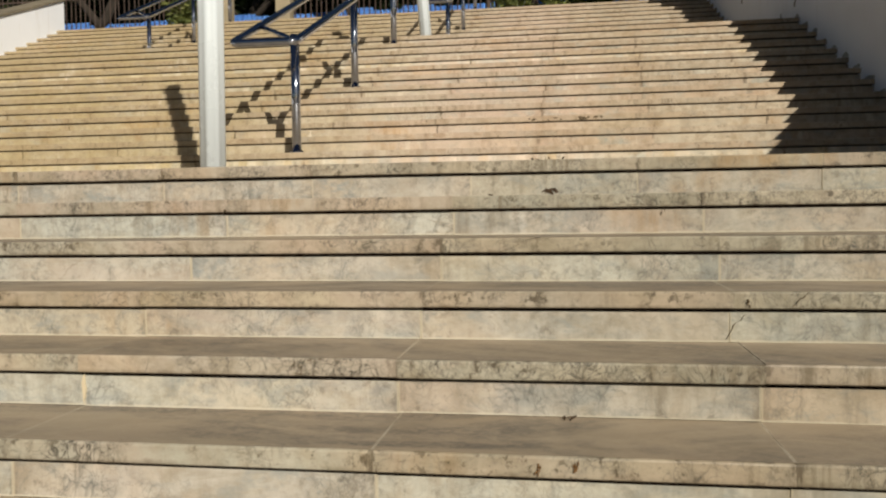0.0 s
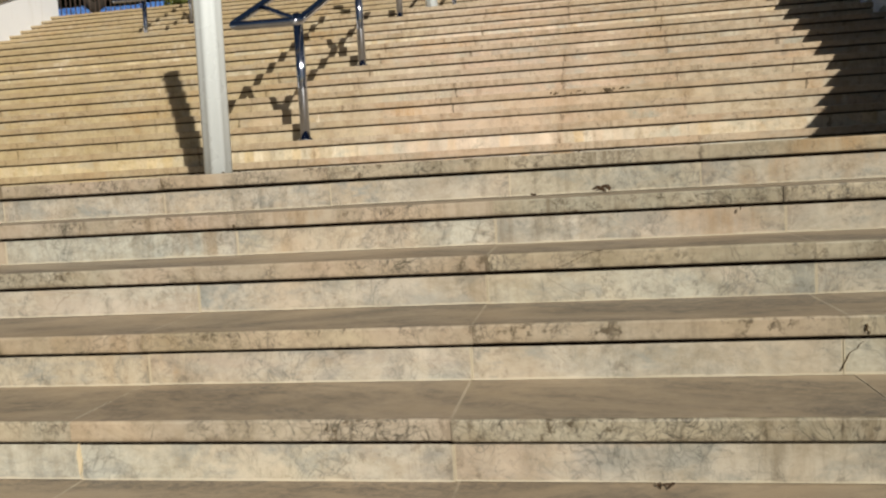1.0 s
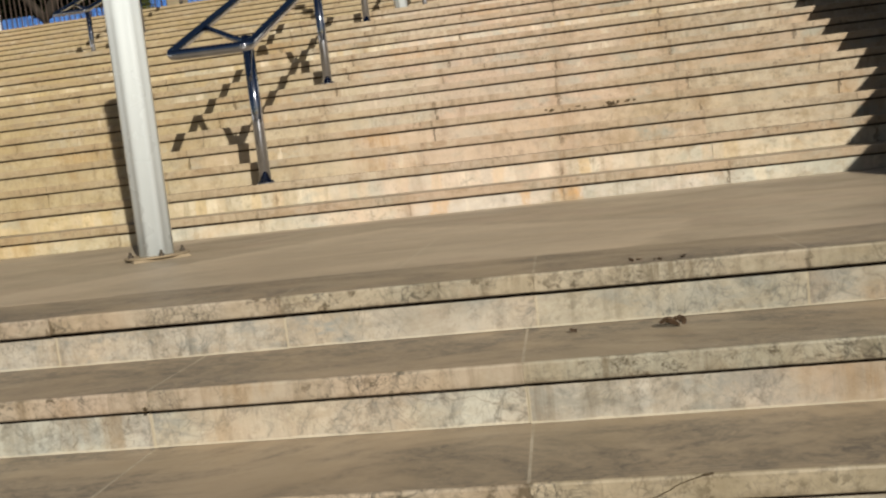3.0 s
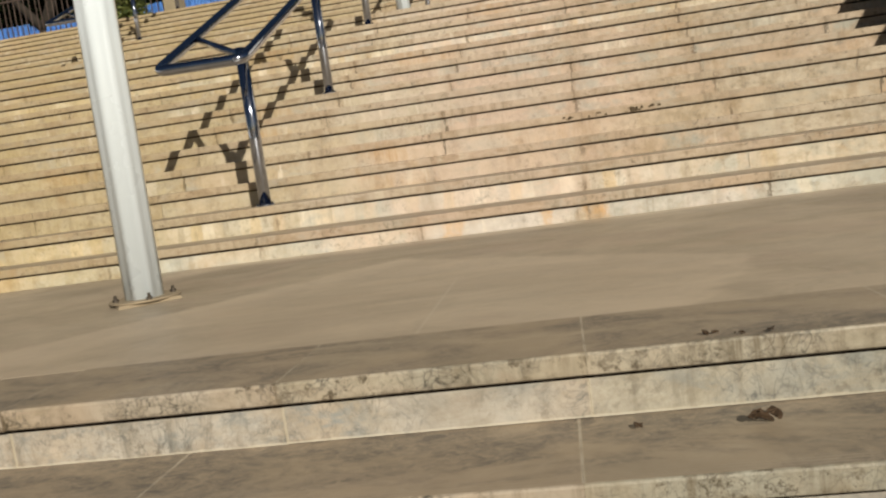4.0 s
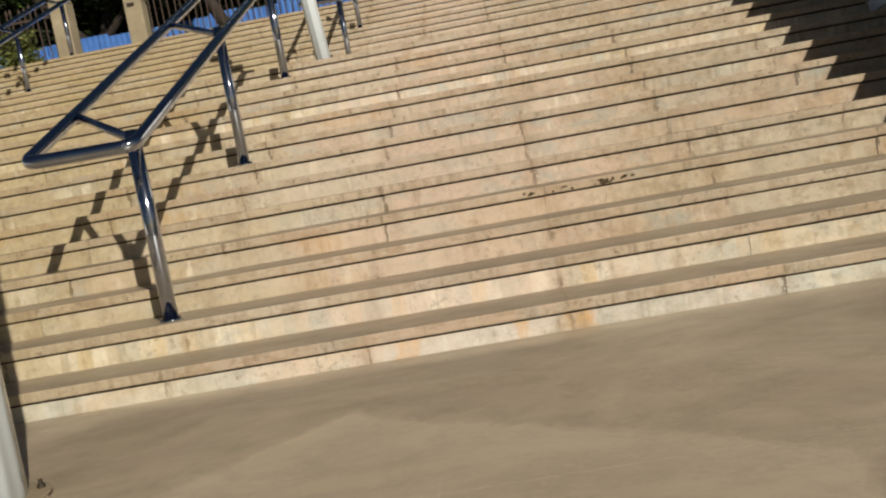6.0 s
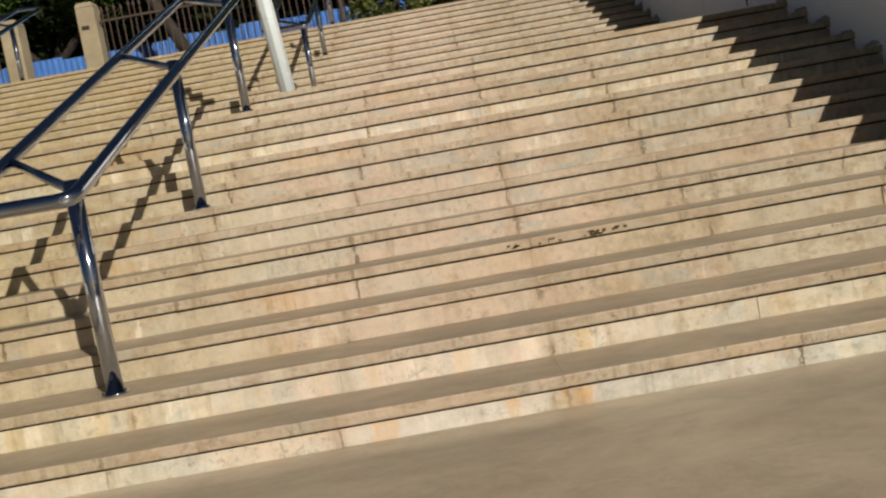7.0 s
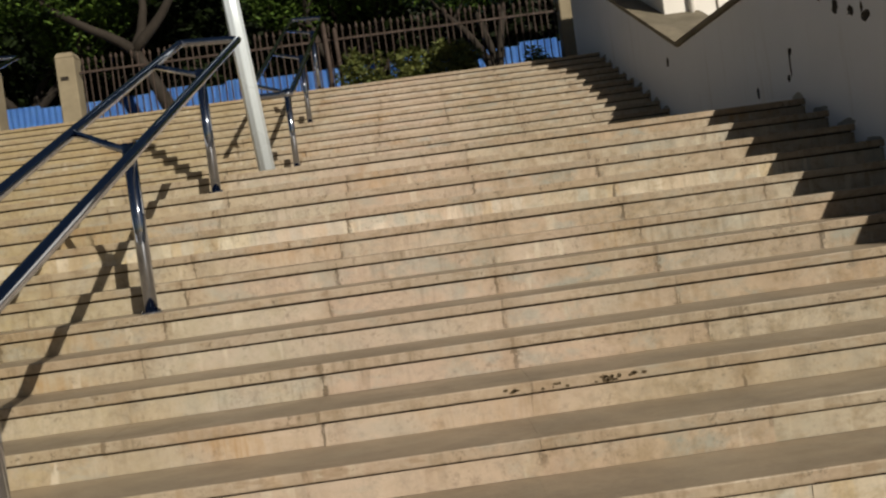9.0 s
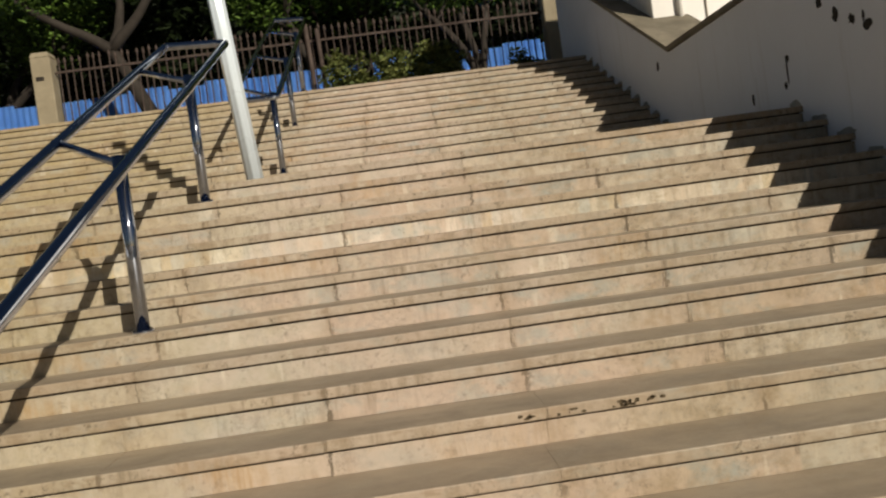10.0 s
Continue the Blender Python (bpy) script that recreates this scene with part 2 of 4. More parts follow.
        pale = g.math("MULTIPLY", g.ramp(g.noise(g.place((1.0, 1.0, 0.16), 5.0), 12, 3, 0.5), 0.58, 0.64), g.ramp(patch, 0.50, 0.36))
        base = g.mix(g.math("MULTIPLY", pale, 0.2 if low else 0.6), base, (0.90, 0.83, 0.69))
        mould = g.math("MULTIPLY", g.ramp(g.noise(at, 30, 5, 0.75), 0.54, 0.62), g.ramp(g.noise(still, 3.4, 4, 0.65), 0.43, 0.58))
        base = g.mix(g.math("MULTIPLY", mould, 0.85 if kind == "edge" else 0.35), base, (0.085, 0.060, 0.030))
        # dirt or pale mortar at the stone's two ends
        end = g.math("MINIMUM", own[0], g.math("SUBTRACT", 1.0, own[0]))
        fray = g.noise(g.place((1, 1, 0.5), 2.0), 45, 4, 0.7)
        reach = g.math("MULTIPLY", g.ramp(rnd, 0.0, 1.0, 0.012, 0.034), g.ramp(fray, 0.42, 0.62, 0.05, 1.2))
        stain = g.math("MULTIPLY", g.ramp(g.math("DIVIDE", end, reach), 0.5, 1.0, 1.0, 0.0), g.ramp(g.noise(still, 3.3, 2), 0.44, 0.56))
        base = g.mix(g.math("MULTIPLY", stain, 0.75 if kind == "edge" or not low else 0.25), base, (0.10, 0.075, 0.042))
        halo = g.math("MULTIPLY", g.ramp(end, 0.0, 0.13, 1.0, 0.0), g.ramp(g.noise(g.place((1, 1, 0.3)), 6, 5, 0.7), 0.42, 0.62))
        base = g.mix(g.math("MULTIPLY", halo, 0.16 if low else 0.42), base, (0.30, 0.195, 0.105))
        if not low:
            across = g.node("SeparateXYZ", [(0, still)]).outputs[0]
            base = g.mix(g.math("MULTIPLY", g.ramp(across, -1.0, -4.5, 0.0, 0.45), g.ramp(patch, 0.35, 0.6)), base, (0.50, 0.39, 0.17))
        if low and kind == "riser":
            # a bead of pale mortar along the foot
            bead = g.ramp(g.math("ADD", own[2], g.ramp(g.noise(still, 9, 4, 0.7), 0.3, 0.7, -0.003, 0.003)), 0.003, 0.006, 1.0, 0.0)
            base = g.mix(g.math("MULTIPLY", bead, 0.6), base, (0.90, 0.83, 0.68))
            base = g.mix(g.math("MULTIPLY", g.ramp(end, 0.003, 0.006, 1.0, 0.0), 0.6), base, (0.74, 0.66, 0.50))
        if kind == "edge":
            # brown dirt clinging to the drip edge, in stretches
            lip = g.math("ADD", own[2], g.ramp(g.noise(still, 21, 5, 0.7), 0.3, 0.7, -0.006, 0.010))
            hold = g.ramp(g.noise(g.place((0.8, 1.0, 0.2)), 3.1, 5, 0.7), 0.40, 0.62, 0.15, 1.0)
            base = g.mix(g.math("MULTIPLY", g.math("MULTIPLY", g.ramp(lip, -0.050, -0.036, 1.0, 0.0), hold), 0.75), base, (0.13, 0.085, 0.042))
        rough = g.ramp(cloud, 0.3, 0.7, 0.45, 0.7)
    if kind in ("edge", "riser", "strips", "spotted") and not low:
        # darker, greyer towards the parapet: its shade put into the tone, with settled dirt
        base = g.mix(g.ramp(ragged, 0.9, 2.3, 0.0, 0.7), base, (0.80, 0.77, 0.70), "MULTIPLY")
    if kind == "edge" and not low:
        blotch = g.ramp(g.noise(g.place((0.55, 1.0, 1.6), 9.0), 10.0, 6, 0.75, 0.3), 0.53, 0.62, 0.0, 0.55)
        base = g.mix(blotch, base, (0.29, 0.195, 0.105))
        # trodden slab fronts are browner than the risers between them
        base = g.mix(g.ramp(g.noise(g.place((0.7, 1.0, 0.3), 4.0), 6.0, 5, 0.7), 0.3, 0.7, 0.20, 0.55), base, (0.42, 0.322, 0.213))
    if low and kind in ("riser", "edge"):
        across = g.node("SeparateXYZ", [(0, still)]).outputs[0]
        side = g.math("ADD", across, g.ramp(g.noise(still, 2.3, 5, 0.7), 0.25, 0.75, -0.6, 0.6))
        base = g.mix(g.ramp(side, 0.7, 2.0, 0.0, 0.9), base, (0.70, 0.70, 0.66), "MULTIPLY")
    tone = 0.66 if low or kind in ("tread", "landing") else 0.82 if kind in ("strips", "spotted") else 0.72
    base = g.mix(1.0, base, (tone, tone, tone * 0.99), "MULTIPLY")
    return g.finish(base, rough, bump, 0.25, 0.006)


def plain(name, colour, roughness=0.7, metallic=0.0, vary=0.25, scale=18.0, bump=0.15, other=None):
    g = Nodes(name, roughness, metallic)
    at = g.place((1, 1, 1), 5.0)
    big, fine = g.noise(at, scale * 0.12, 4, 0.6), g.noise(at, scale, 5, 0.65)
    dark = other or tuple(c * (1 - vary) for c in colour)
    c = g.mix(g.ramp(big, 0.3, 0.7), colour, dark)
    c = g.mix(g.ramp(fine, 0.35, 0.75, 0.0, 0.5), c, dark)
    return g.finish(c, g.ramp(big, 0.3, 0.7, roughness * 0.85, min(1.0, roughness * 1.15)), fine, bump, 0.005)


def steel():
    g = Nodes("polished_steel", 0.12, 1.0)
    at = g.place((1, 1, 1), 3.0)
    smear = g.noise(at, 9, 5, 0.6)
    # blue in the base colour stands in for the reflected sky
    return g.finish(g.mix(g.ramp(smear, 0.3, 0.7), (0.54, 0.585, 0.69), (0.43, 0.465, 0.55)), g.ramp(smear, 0.3, 0.75, 0.04, 0.11), g.noise(at, 60, 3), 0.02, 0.002)


def plaster():
    g = Nodes("sky_tinted_plaster", 0.85)
    at = g.place()
    big, fine = g.noise(at, 0.8, 5, 0.6), g.noise(at, 34, 6, 0.7)
    # white tinted blue: skylight on the shaded parapet is put into the colour
    c = g.mix(g.ramp(big, 0.3, 0.72), (0.84, 0.88, 0.95), (0.78, 0.82, 0.885))
    run = g.noise(g.place((1.0, 1.0, 0.07)), 5, 5, 0.7)
    c = g.mix(g.math("MULTIPLY", g.ramp(run, 0.58, 0.75), 0.35), c, (0.42, 0.39, 0.33))
    c = g.mix(g.ramp(fine, 0.6, 0.8, 0.0, 0.25), c, (0.5, 0.48, 0.43))
    return g.finish(c, 0.85, g.math("ADD", fine, big), 0.35, 0.006)


def leaf(name, colour, other):
    g = Nodes(name, 0.55)
    r = g.node("NewGeometry").outputs["Random Per Island"]
    c = g.mix(g.ramp(r, 0.0, 1.0), colour, other)
    g.bsdf.inputs["Specular IOR Level"].default_value = 0.25
    return g.finish(c)


def corrugated_blue():
    g = Nodes("blue_sheet", 0.5)
    at = g.place()
    c = g.mix(g.ramp(g.noise(at, 2.0, 5, 0.6), 0.3, 0.7), (0.09, 0.27, 0.78), (0.14, 0.34, 0.84))
    c = g.mix(g.ramp(g.noise(g.place((1, 1, 0.15)), 7, 4, 0.7), 0.6, 0.8, 0.0, 0.4), c, (0.22, 0.30, 0.45))
    return g.finish(c, 0.5)


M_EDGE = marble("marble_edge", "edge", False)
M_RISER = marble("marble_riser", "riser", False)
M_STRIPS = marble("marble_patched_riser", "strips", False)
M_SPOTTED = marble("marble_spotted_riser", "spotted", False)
M_TREAD = marble("marble_tread", "tread", False)
M_EDGE_LOW = marble("grey_marble_edge", "edge", True)
M_RISER_LOW = marble("grey_marble_riser", "riser", True)
M_TREAD_LOW = marble("grey_marble_tread", "tread", True)
M_LANDING = marble("marble_landing", "landing", False)
M_RUST = plain("rust_stain", (0.20, 0.105, 0.035), 0.85, vary=0.5, scale=70)
M_MORTAR = plain("pale_mortar", (0.62, 0.53, 0.37), 0.85, vary=0.2, scale=40)
M_MOULD = plain("black_mould", (0.115, 0.08, 0.04), 0.9, vary=0.5, scale=80)
# bed under the stones, near-black so that joint shade is in its colour
M_CORE = plain("joint_shade", (0.045, 0.021, 0.008), 0.95, vary=0.4)
M_STEEL = steel()
M_POLE = plain("white_enamel", (0.78, 0.88, 0.96), 0.28, 0.08, vary=0.05, bump=0.02)
M_POLE.node_tree.nodes["Principled BSDF"].inputs["Coat Weight"].default_value = 1.0
M_POLE.node_tree.nodes["Principled BSDF"].inputs["Coat Roughness"].default_value = 0.10
M_WALL = plaster()
M_COPING = plain("weathered_coping", (0.27, 0.235, 0.17), 0.85, vary=0.55, scale=14, bump=0.5)
M_PILLAR = plain("ochre_stone", (0.36, 0.305, 0.205), 0.85, vary=0.35, scale=12, bump=0.4)
M_IRON = plain("rusted_iron", (0.085, 0.058, 0.046), 0.8, vary=0.5, scale=40, bump=0.3)
M_BLUE = corrugated_blue()
M_LEAF = leaf("ficus_leaf", (0.018, 0.04, 0.008), (0.11, 0.19, 0.03))
# darker copy of the leaf, with the bank's shade put into its colour
M_SHADE_LEAF = leaf("shaded_leaf", (0.008, 0.014, 0.005), (0.018, 0.03, 0.008))
M_GREY_PATCH = plain("grey_patch_plaster", (0.44, 0.43, 0.40), 0.9, vary=0.35, scale=25)
M_SHRUB = leaf("shrub_leaf", (0.065, 0.09, 0.028), (0.17, 0.185, 0.055))
M_BARK = plain("pale_bark", (0.034, 0.026, 0.019), 0.9, vary=0.45, scale=16, bump=0.6)
M_EARTH = plain("dry_earth", (0.16, 0.125, 0.09), 0.95, vary=0.4, scale=6, bump=0.5)
M_ASPHALT = plain("pavement_concrete", (0.22, 0.20, 0.17), 0.9, vary=0.3, scale=9, bump=0.4)
M_BOLT = plain("dark_bolt", (0.10, 0.085, 0.07), 0.5, 0.8, vary=0.4)
M_PLATE = plain("mortar_plate", (0.34, 0.275, 0.185), 0.85, vary=0.35, scale=30, bump=0.4)
M_DEAD = plain("dead_leaf", (0.085, 0.05, 0.025), 0.9, vary=0.6, scale=50)
M_GRIME = plain("black_grime", (0.035, 0.03, 0.026), 0.9, vary=0.5, scale=40)
M_WHITE = plain("white_paint", (0.80, 0.78, 0.74), 0.7, vary=0.08, scale=8)

# ---- shape helpers ----


def part(name, bm, material, parent, label=""):
    me = bpy.data.meshes.new(name)
    bmesh.ops.recalc_face_normals(bm, faces=bm.faces[:])
    bm.to_mesh(me)
    bm.free()
    for m in material if isinstance(material, (list, tuple)) else (material,):
        me.materials.append(m)
    ob = new(name, me)
    ob.parent = parent
    return tagged(ob, label=label)


def thing(name, at=(0, 0, 0), label="", category="", group="", kind=""):
    ob = new(name)
    ob.empty_display_size = 0.1
    ob.location = at
    return tagged(ob, label, category, group, kind)


def block(x0, x1, y0, y1, z0, z1, bevel=0.0, bm=None):
    """A box with bevelled edges."""
    bm = bm or bmesh.new()
    m = Matrix.Translation(((x0 + x1) / 2, (y0 + y1) / 2, (z0 + z1) / 2)) @ Matrix.Diagonal((x1 - x0, y1 - y0, z1 - z0, 1))
    made = bmesh.ops.create_cube(bm, size=1, matrix=m)
    if bevel:
        edges = list({e for v in made["verts"] for e in v.link_edges})
        bmesh.ops.bevel(bm, geom=edges, offset=bevel, segments=1, affect="EDGES", profile=0.6)
    return bm


def rod(a, b, r, sides=14, r2=None, bm=None):
    bm = bm or bmesh.new()
    a, b = Vector(a), Vector(b)
    d = b - a
    m = Matrix.Translation((a + b) / 2) @ d.to_track_quat("Z", "Y").to_matrix().to_4x4()
    bmesh.ops.create_cone(bm, cap_ends=True, segments=sides, radius1=r, radius2=r if r2 is None else r2, depth=d.length, matrix=m)
    return bm


def smooth(bm):
    for f in bm.faces:
        f.smooth = len(f.verts) == 4
    return bm


def tube(points, radii, sides=16, closed=False):
    """A pipe swept along points; radii is one number or one per point."""
    bm = bmesh.new()
    pts = [Vector(p) for p in points]
    n = len(pts)
    radii = [radii] * n if isinstance(radii, (int, float)) else radii
    side = None
    rings = []
    for i, p in enumerate(pts):
        a = pts[(i - 1) % n] if closed or i else p
        b = pts[(i + 1) % n] if closed or i < n - 1 else p
        d = (b - a).normalized()
        if side is None:
            side = d.cross(Vector((0, 0, 1)) if abs(d.z) < 0.9 else Vector((1, 0, 0))).normalized()
        side = (side - d * side.dot(d)).normalized()
        up = d.cross(side)
        rings.append([bm.verts.new(p + radii[i] * (math.cos(q) * side + math.sin(q) * up)) for q in (2 * math.pi * k / sides for k in range(sides))])
    for i in range(n if closed else n - 1):
        a, b = rings[i], rings[(i + 1) % n]
        # a closed pipe may come round with a twist; match by the nearest vertex
        s = min(range(sides), key=lambda k: (a[0].co - b[k].co).length) if closed and i == n - 1 else 0
        for k in range(sides):
            f = bm.faces.new((a[k], a[(k + 1) % sides], b[(k + 1 + s) % sides], b[(k + s) % sides]))
            f.smooth = True
    if not closed:
        bm.faces.new(rings[0][::-1])
        bm.faces.new(rings[-1])
    return bm


def rounded(points, radius, steps=5, closed=True):
    """Rounds the corners of a line of points."""
    pts = [Vector(p) for p in points]
    out = []
    n = len(pts)
    for i, p in enumerate(pts):
        a, b = pts[(i - 1) % n], pts[(i + 1) % n]
        u, v = (a - p).normalized(), (b - p).normalized()
        s, e = p + u * radius, p + v * radius
        for k in range(steps + 1):
            t = k / steps
            out.append((1 - t) ** 2 * s + 2 * t * (1 - t) * p + t * t * e)
    return out


def prism(profile, x0, x1):
    """A profile of (y, z) points drawn out from x0 to x1."""
    bm = bmesh.new()
    rows = [[bm.verts.new((x, y, z)) for y, z in profile] for x in (x0, x1)]
    n = len(profile)
    for i in range(n):
        bm.faces.new((rows[0][i], rows[0][(i + 1) % n], rows[1][(i + 1) % n], rows[1][i]))
    bm.faces.new(rows[0])
    bm.faces.new(rows[1][::-1])
    return bm


# ---- the plan ----
LEFT, RIGHT = -10.0, 4.1            # the two side walls' inner faces
SLAB, NOSE, GAP = 0.05, 0.020, 0.0115  # a tread slab's thickness, its overhang, the open joint under it
LOW_T, LOW_R, LOW_N = 0.32, 0.1475, 13
UP_T, UP_R = 0.3542, 0.1584
L1 = 0.035                           # first landing
Y2, Z2, N2 = 2.7935, 0.1725, 13      # second flight: first nosing, its tread, steps
L2 = Z2 + (N2 - 1) * UP_R            # second landing
Y2END = Y2 + (N2 - 1) * UP_T
Y3, N3 = 9.84, 12                    # third flight
R3 = 0.1610                          # its rise
PLAZA = L2 + N3 * R3
Y3END = Y3 + (N3 - 1) * UP_T
GROUND = L1 - (LOW_N + 1) * LOW_R
LOW_END = -LOW_N * LOW_T


def drift(y):
    """The stone columns and rails run slightly askew to the steps."""
    return 0.028 * max(y, 0.0)


# ---- ground ----
def ground_sheet():
    bm = bmesh.new()
    prof = [(-400, GROUND), (-60, GROUND), (LOW_END - 0.3, GROUND), (LOW_END + 0.2, GROUND - 0.05), (0.2, L1 - 0.30), (2.9, L1 - 0.3), (Y2END + 0.3, L2 - 0.3), (Y3 + 0.2, L2 - 0.3), (Y3END + 0.5, PLAZA - 0.012), (16.6, PLAZA - 0.012), (60, PLAZA - 0.012), (600, PLAZA - 0.012)]
    xs = [-400, -60, -20, LEFT - 0.4, -3, RIGHT + 0.6, 20, 60, 400]
    grid = [[bm.verts.new((x, y, z)) for x in xs] for y, z in prof]
    for a, b in zip(grid, grid[1:]):
        for i in range(len(xs) - 1):
            bm.faces.new((a[i], a[i + 1], b[i + 1], b[i]))
    return part("ground", bm, M_EARTH, None)


tagged(ground_sheet(), "dry brown earth and paving round the stairs", "ground", kind="structure")
plaza = part("pavement", block(LEFT - 6, RIGHT + 5, Y3END + 0.36, 17.3, PLAZA - 0.1, PLAZA - 0.006, 0.004), M_ASPHALT, None)
tagged(plaza, "grey concrete pavement at the head of the stairs", "pavement", kind="structure")
foot = part("pavement", block(LEFT - 6, RIGHT + 6, LOW_END - 9, LOW_END - 0.02, GROUND - 0.08, GROUND + 0.006, 0.004), M_ASPHALT, None)
tagged(foot, "grey concrete pavement at the foot of the stairs", "pavement", kind="structure")

# ---- side walls ----
R_PROFILE = [(-6.0, -1.05), (-4.6, -1.05), (-0.4, 1.45), (2.77, 1.45), (6.74, 3.245), (9.94, 3.245), (15.4, 5.95)]
L_PROFILE = [(-6.0, -1.3), (-4.6, -1.3), (-0.4, 1.2), (2.9, 1.2), (6.9, 3.05), (9.6, 3.05), (14.05, 4.80)]


def side_wall(name, x0, x1, tops, label):
    wall = part(name, prism([(y, z - 0.06) for y, z in tops] + [(tops[-1][0], GROUND - 0.4), (tops[0][0], GROUND - 0.4)], x0, x1), M_WALL, None)
    tagged(wall, label, "wall", kind="structure")
    cap = prism([(y, z) for y, z in tops] + [(y, z - 0.058) for y, z in reversed(tops)], x0 - 0.035, x1 + 0.035)
    bmesh.ops.bevel(cap, geom=cap.edges[:], offset=0.008, segments=1, affect="EDGES")
    part("coping", cap, M_COPING, wall, "grey-brown weathered stone coping")
    return wall


wall_right = side_wall("wall_east", RIGHT, RIGHT + 0.75, R_PROFILE, "white plastered stair parapet with sloping stone coping, in shade")
wall_left = side_wall("wall_west", LEFT - 0.5, LEFT, L_PROFILE, "white plastered stair parapet with sloping coping, sunlit")

# white building on the right parapet
house = thing("building", (4.42, 11.25, 0), "white painted building rising behind the stair parapet", "building")


def in_thing(ob, bm):
    bmesh.ops.translate(bm, vec=-Vector(ob.location), verts=bm.verts)
    return bm


part("wall", in_thing(house, block(4.42, 11.0, 11.25, 13.4, GROUND - 0.2, 7.6, 0.01)), M_WHITE, house)
part("roof", in_thing(house, block(4.30, 11.15, 11.12, 13.5, 7.602, 7.78, 0.02)), M_COPING, house, "flat roof slab with projecting edge")
part("drainpipe", in_thing(house, tube([(4.78, 11.20, 3.2), (4.78, 11.20, 7.5)], 0.035)), M_WHITE, house, "white drainpipe")
part("conduit", in_thing(house, tube(rounded([(4.80, 11.235, 4.62), (5.15, 11.235, 4.55), (5.15, 11.235, 3.6)], 0.04, 4)[6:12] + [(5.15, 11.235, 3.6)], 0.012, 8)), M_COPING, house, "thin grey conduit")

# ---- rails ----
RAIL_R = 0.034


def hand_rail(x, y_first, tread, up, skew, label):
    """A double handrail: one looped tube, three posts under its right side, struts across to the left side."""
    ob = thing("handrail", (x, y_first, tread), label, "handrail", "stair handrails")
    run = 5 * UP_T
    rise = 5 * up
    slope = up / UP_T
    h, near, far = 0.97, -0.19, 2 * run + 1.28
    right_x, left_x = 0.078, -0.475     # the loop's two sides at the first post

    def on_right(y):
        return (right_x + skew * 1.1 * y, y, h + slope * y)

    def on_left(y):
        return (left_x + skew * 0.8 * y, y, h + slope * y)

    pts = rounded([on_right(near), on_right(far - 0.08), on_left(far + 0.08), on_left(near + 0.02)], 0.075, 6)
    part("rail", tube(pts, RAIL_R, 18, True), M_STEEL, ob)
    for k in range(3):
        y, z = k * run, k * rise
        px = skew * y
        part("post", rod((px, y, z), (px, y, z + h + 0.010), 0.038, 20), M_STEEL, ob)
        part("collar", smooth(rod((px, y, z), (px, y, z + 0.012), 0.060, 20)), M_STEEL, ob, "round steel floor flange")
        for q in (-1, 1):
            part("bolt", rod((px + 0.049 * q, y - 0.012, z + 0.011), (px + 0.049 * q, y - 0.012, z + 0.024), 0.008, 8), M_BOLT, ob, "small dark flange bolt")
        part("strut", rod((px - 0.01, y + 0.01, z + h - 0.03), on_left(y + 0.43), 0.023, 12), M_STEEL, ob)
        part("bracket", rod((px, y, z + h - 0.03), on_right(y + 0.02), 0.020, 12), M_STEEL, ob)
    for p in ob.children:
        for f in p.data.polygons:
            f.use_smooth = len(f.vertices) == 4
    return ob


hand_rail(-0.855, Y2 + UP_T + 0.10, Z2 + UP_R, UP_R, 0.023, "polished steel double handrail on marble steps")
hand_rail(-0.60, Y3 + UP_T + 0.115, L2 + 2 * R3, R3, 0.016, "polished steel double handrail on the upper flight")
hand_rail(-5.93, Y3 + UP_T + 0.115, L2 + 2 * R3, R3, 0.0, "polished steel double handrail on the upper flight")

# ---- poles ----


def pole(x, y, z, height, lean, label):
    ob = thing("pole", (x, y, z), label, "pole", "white stair poles")
    bm = bmesh.new()
    # a square mortar bed under the flange
    bmesh.ops.create_cone(bm, cap_ends=True, segments=4, radius1=0.190, radius2=0.178, depth=0.012, matrix=pose(0, 0, 0.006, 0, 0, 82))
    part("bed", bm, M_PLATE, ob, "tan mortar bed stained with rust")
    part("flange", smooth(rod((0, 0, 0.012), (0, 0, 0.020), 0.152, 28)), M_PLATE, ob)
    # eight shallow flutes imitate bands of reflection, turned to suit the camera
    bm = bmesh.new()
    sides = 96
    rings = []
    for z in (0.02, height):
        ring = []
        for i in range(sides):
            a = 2 * math.pi * i / sides
            r = 0.0825 + 0.0026 * math.cos(8 * (a + radians(65.6 + 22.5)))
            ring.append(bm.verts.new((lean * z + r * math.cos(a), r * math.sin(a), z)))
        rings.append(ring)
    for i in range(sides):
        bm.faces.new((rings[0][i], rings[0][(i + 1) % sides], rings[1][(i + 1) % sides], rings[1][i]))
    bm.faces.new(rings[0][::-1])
    bm.faces.new(rings[1])
    part("shaft", smooth(bm), M_POLE, ob)
    part("cap", smooth(rod((lean * height, 0, height), (lean * (height + 0.02), 0, height + 0.02), 0.09, 32)), M_POLE, ob)
    for k in range(4):
        a = radians(37 + 90 * k)
        p = Vector((0.122 * math.cos(a), 0.122 * math.sin(a), 0.018))
        nut = rod(p, p + Vector((0, 0, 0.014)), 0.013, 6)
        rod(p + Vector((0, 0, 0.0)), p + Vector((0, 0, 0.030)), 0.007, 8, bm=nut)
        part("bolt", nut, M_BOLT, ob, "dark steel anchor bolt and nut")
    return ob


pole(-0.873, 1.645, L1, 3.36, 0.010, "thick white enamelled steel pole bolted to the landing")
pole(-0.665, 8.65, L2, 3.6, -0.075, "slightly leaning white steel pole on the upper landing")
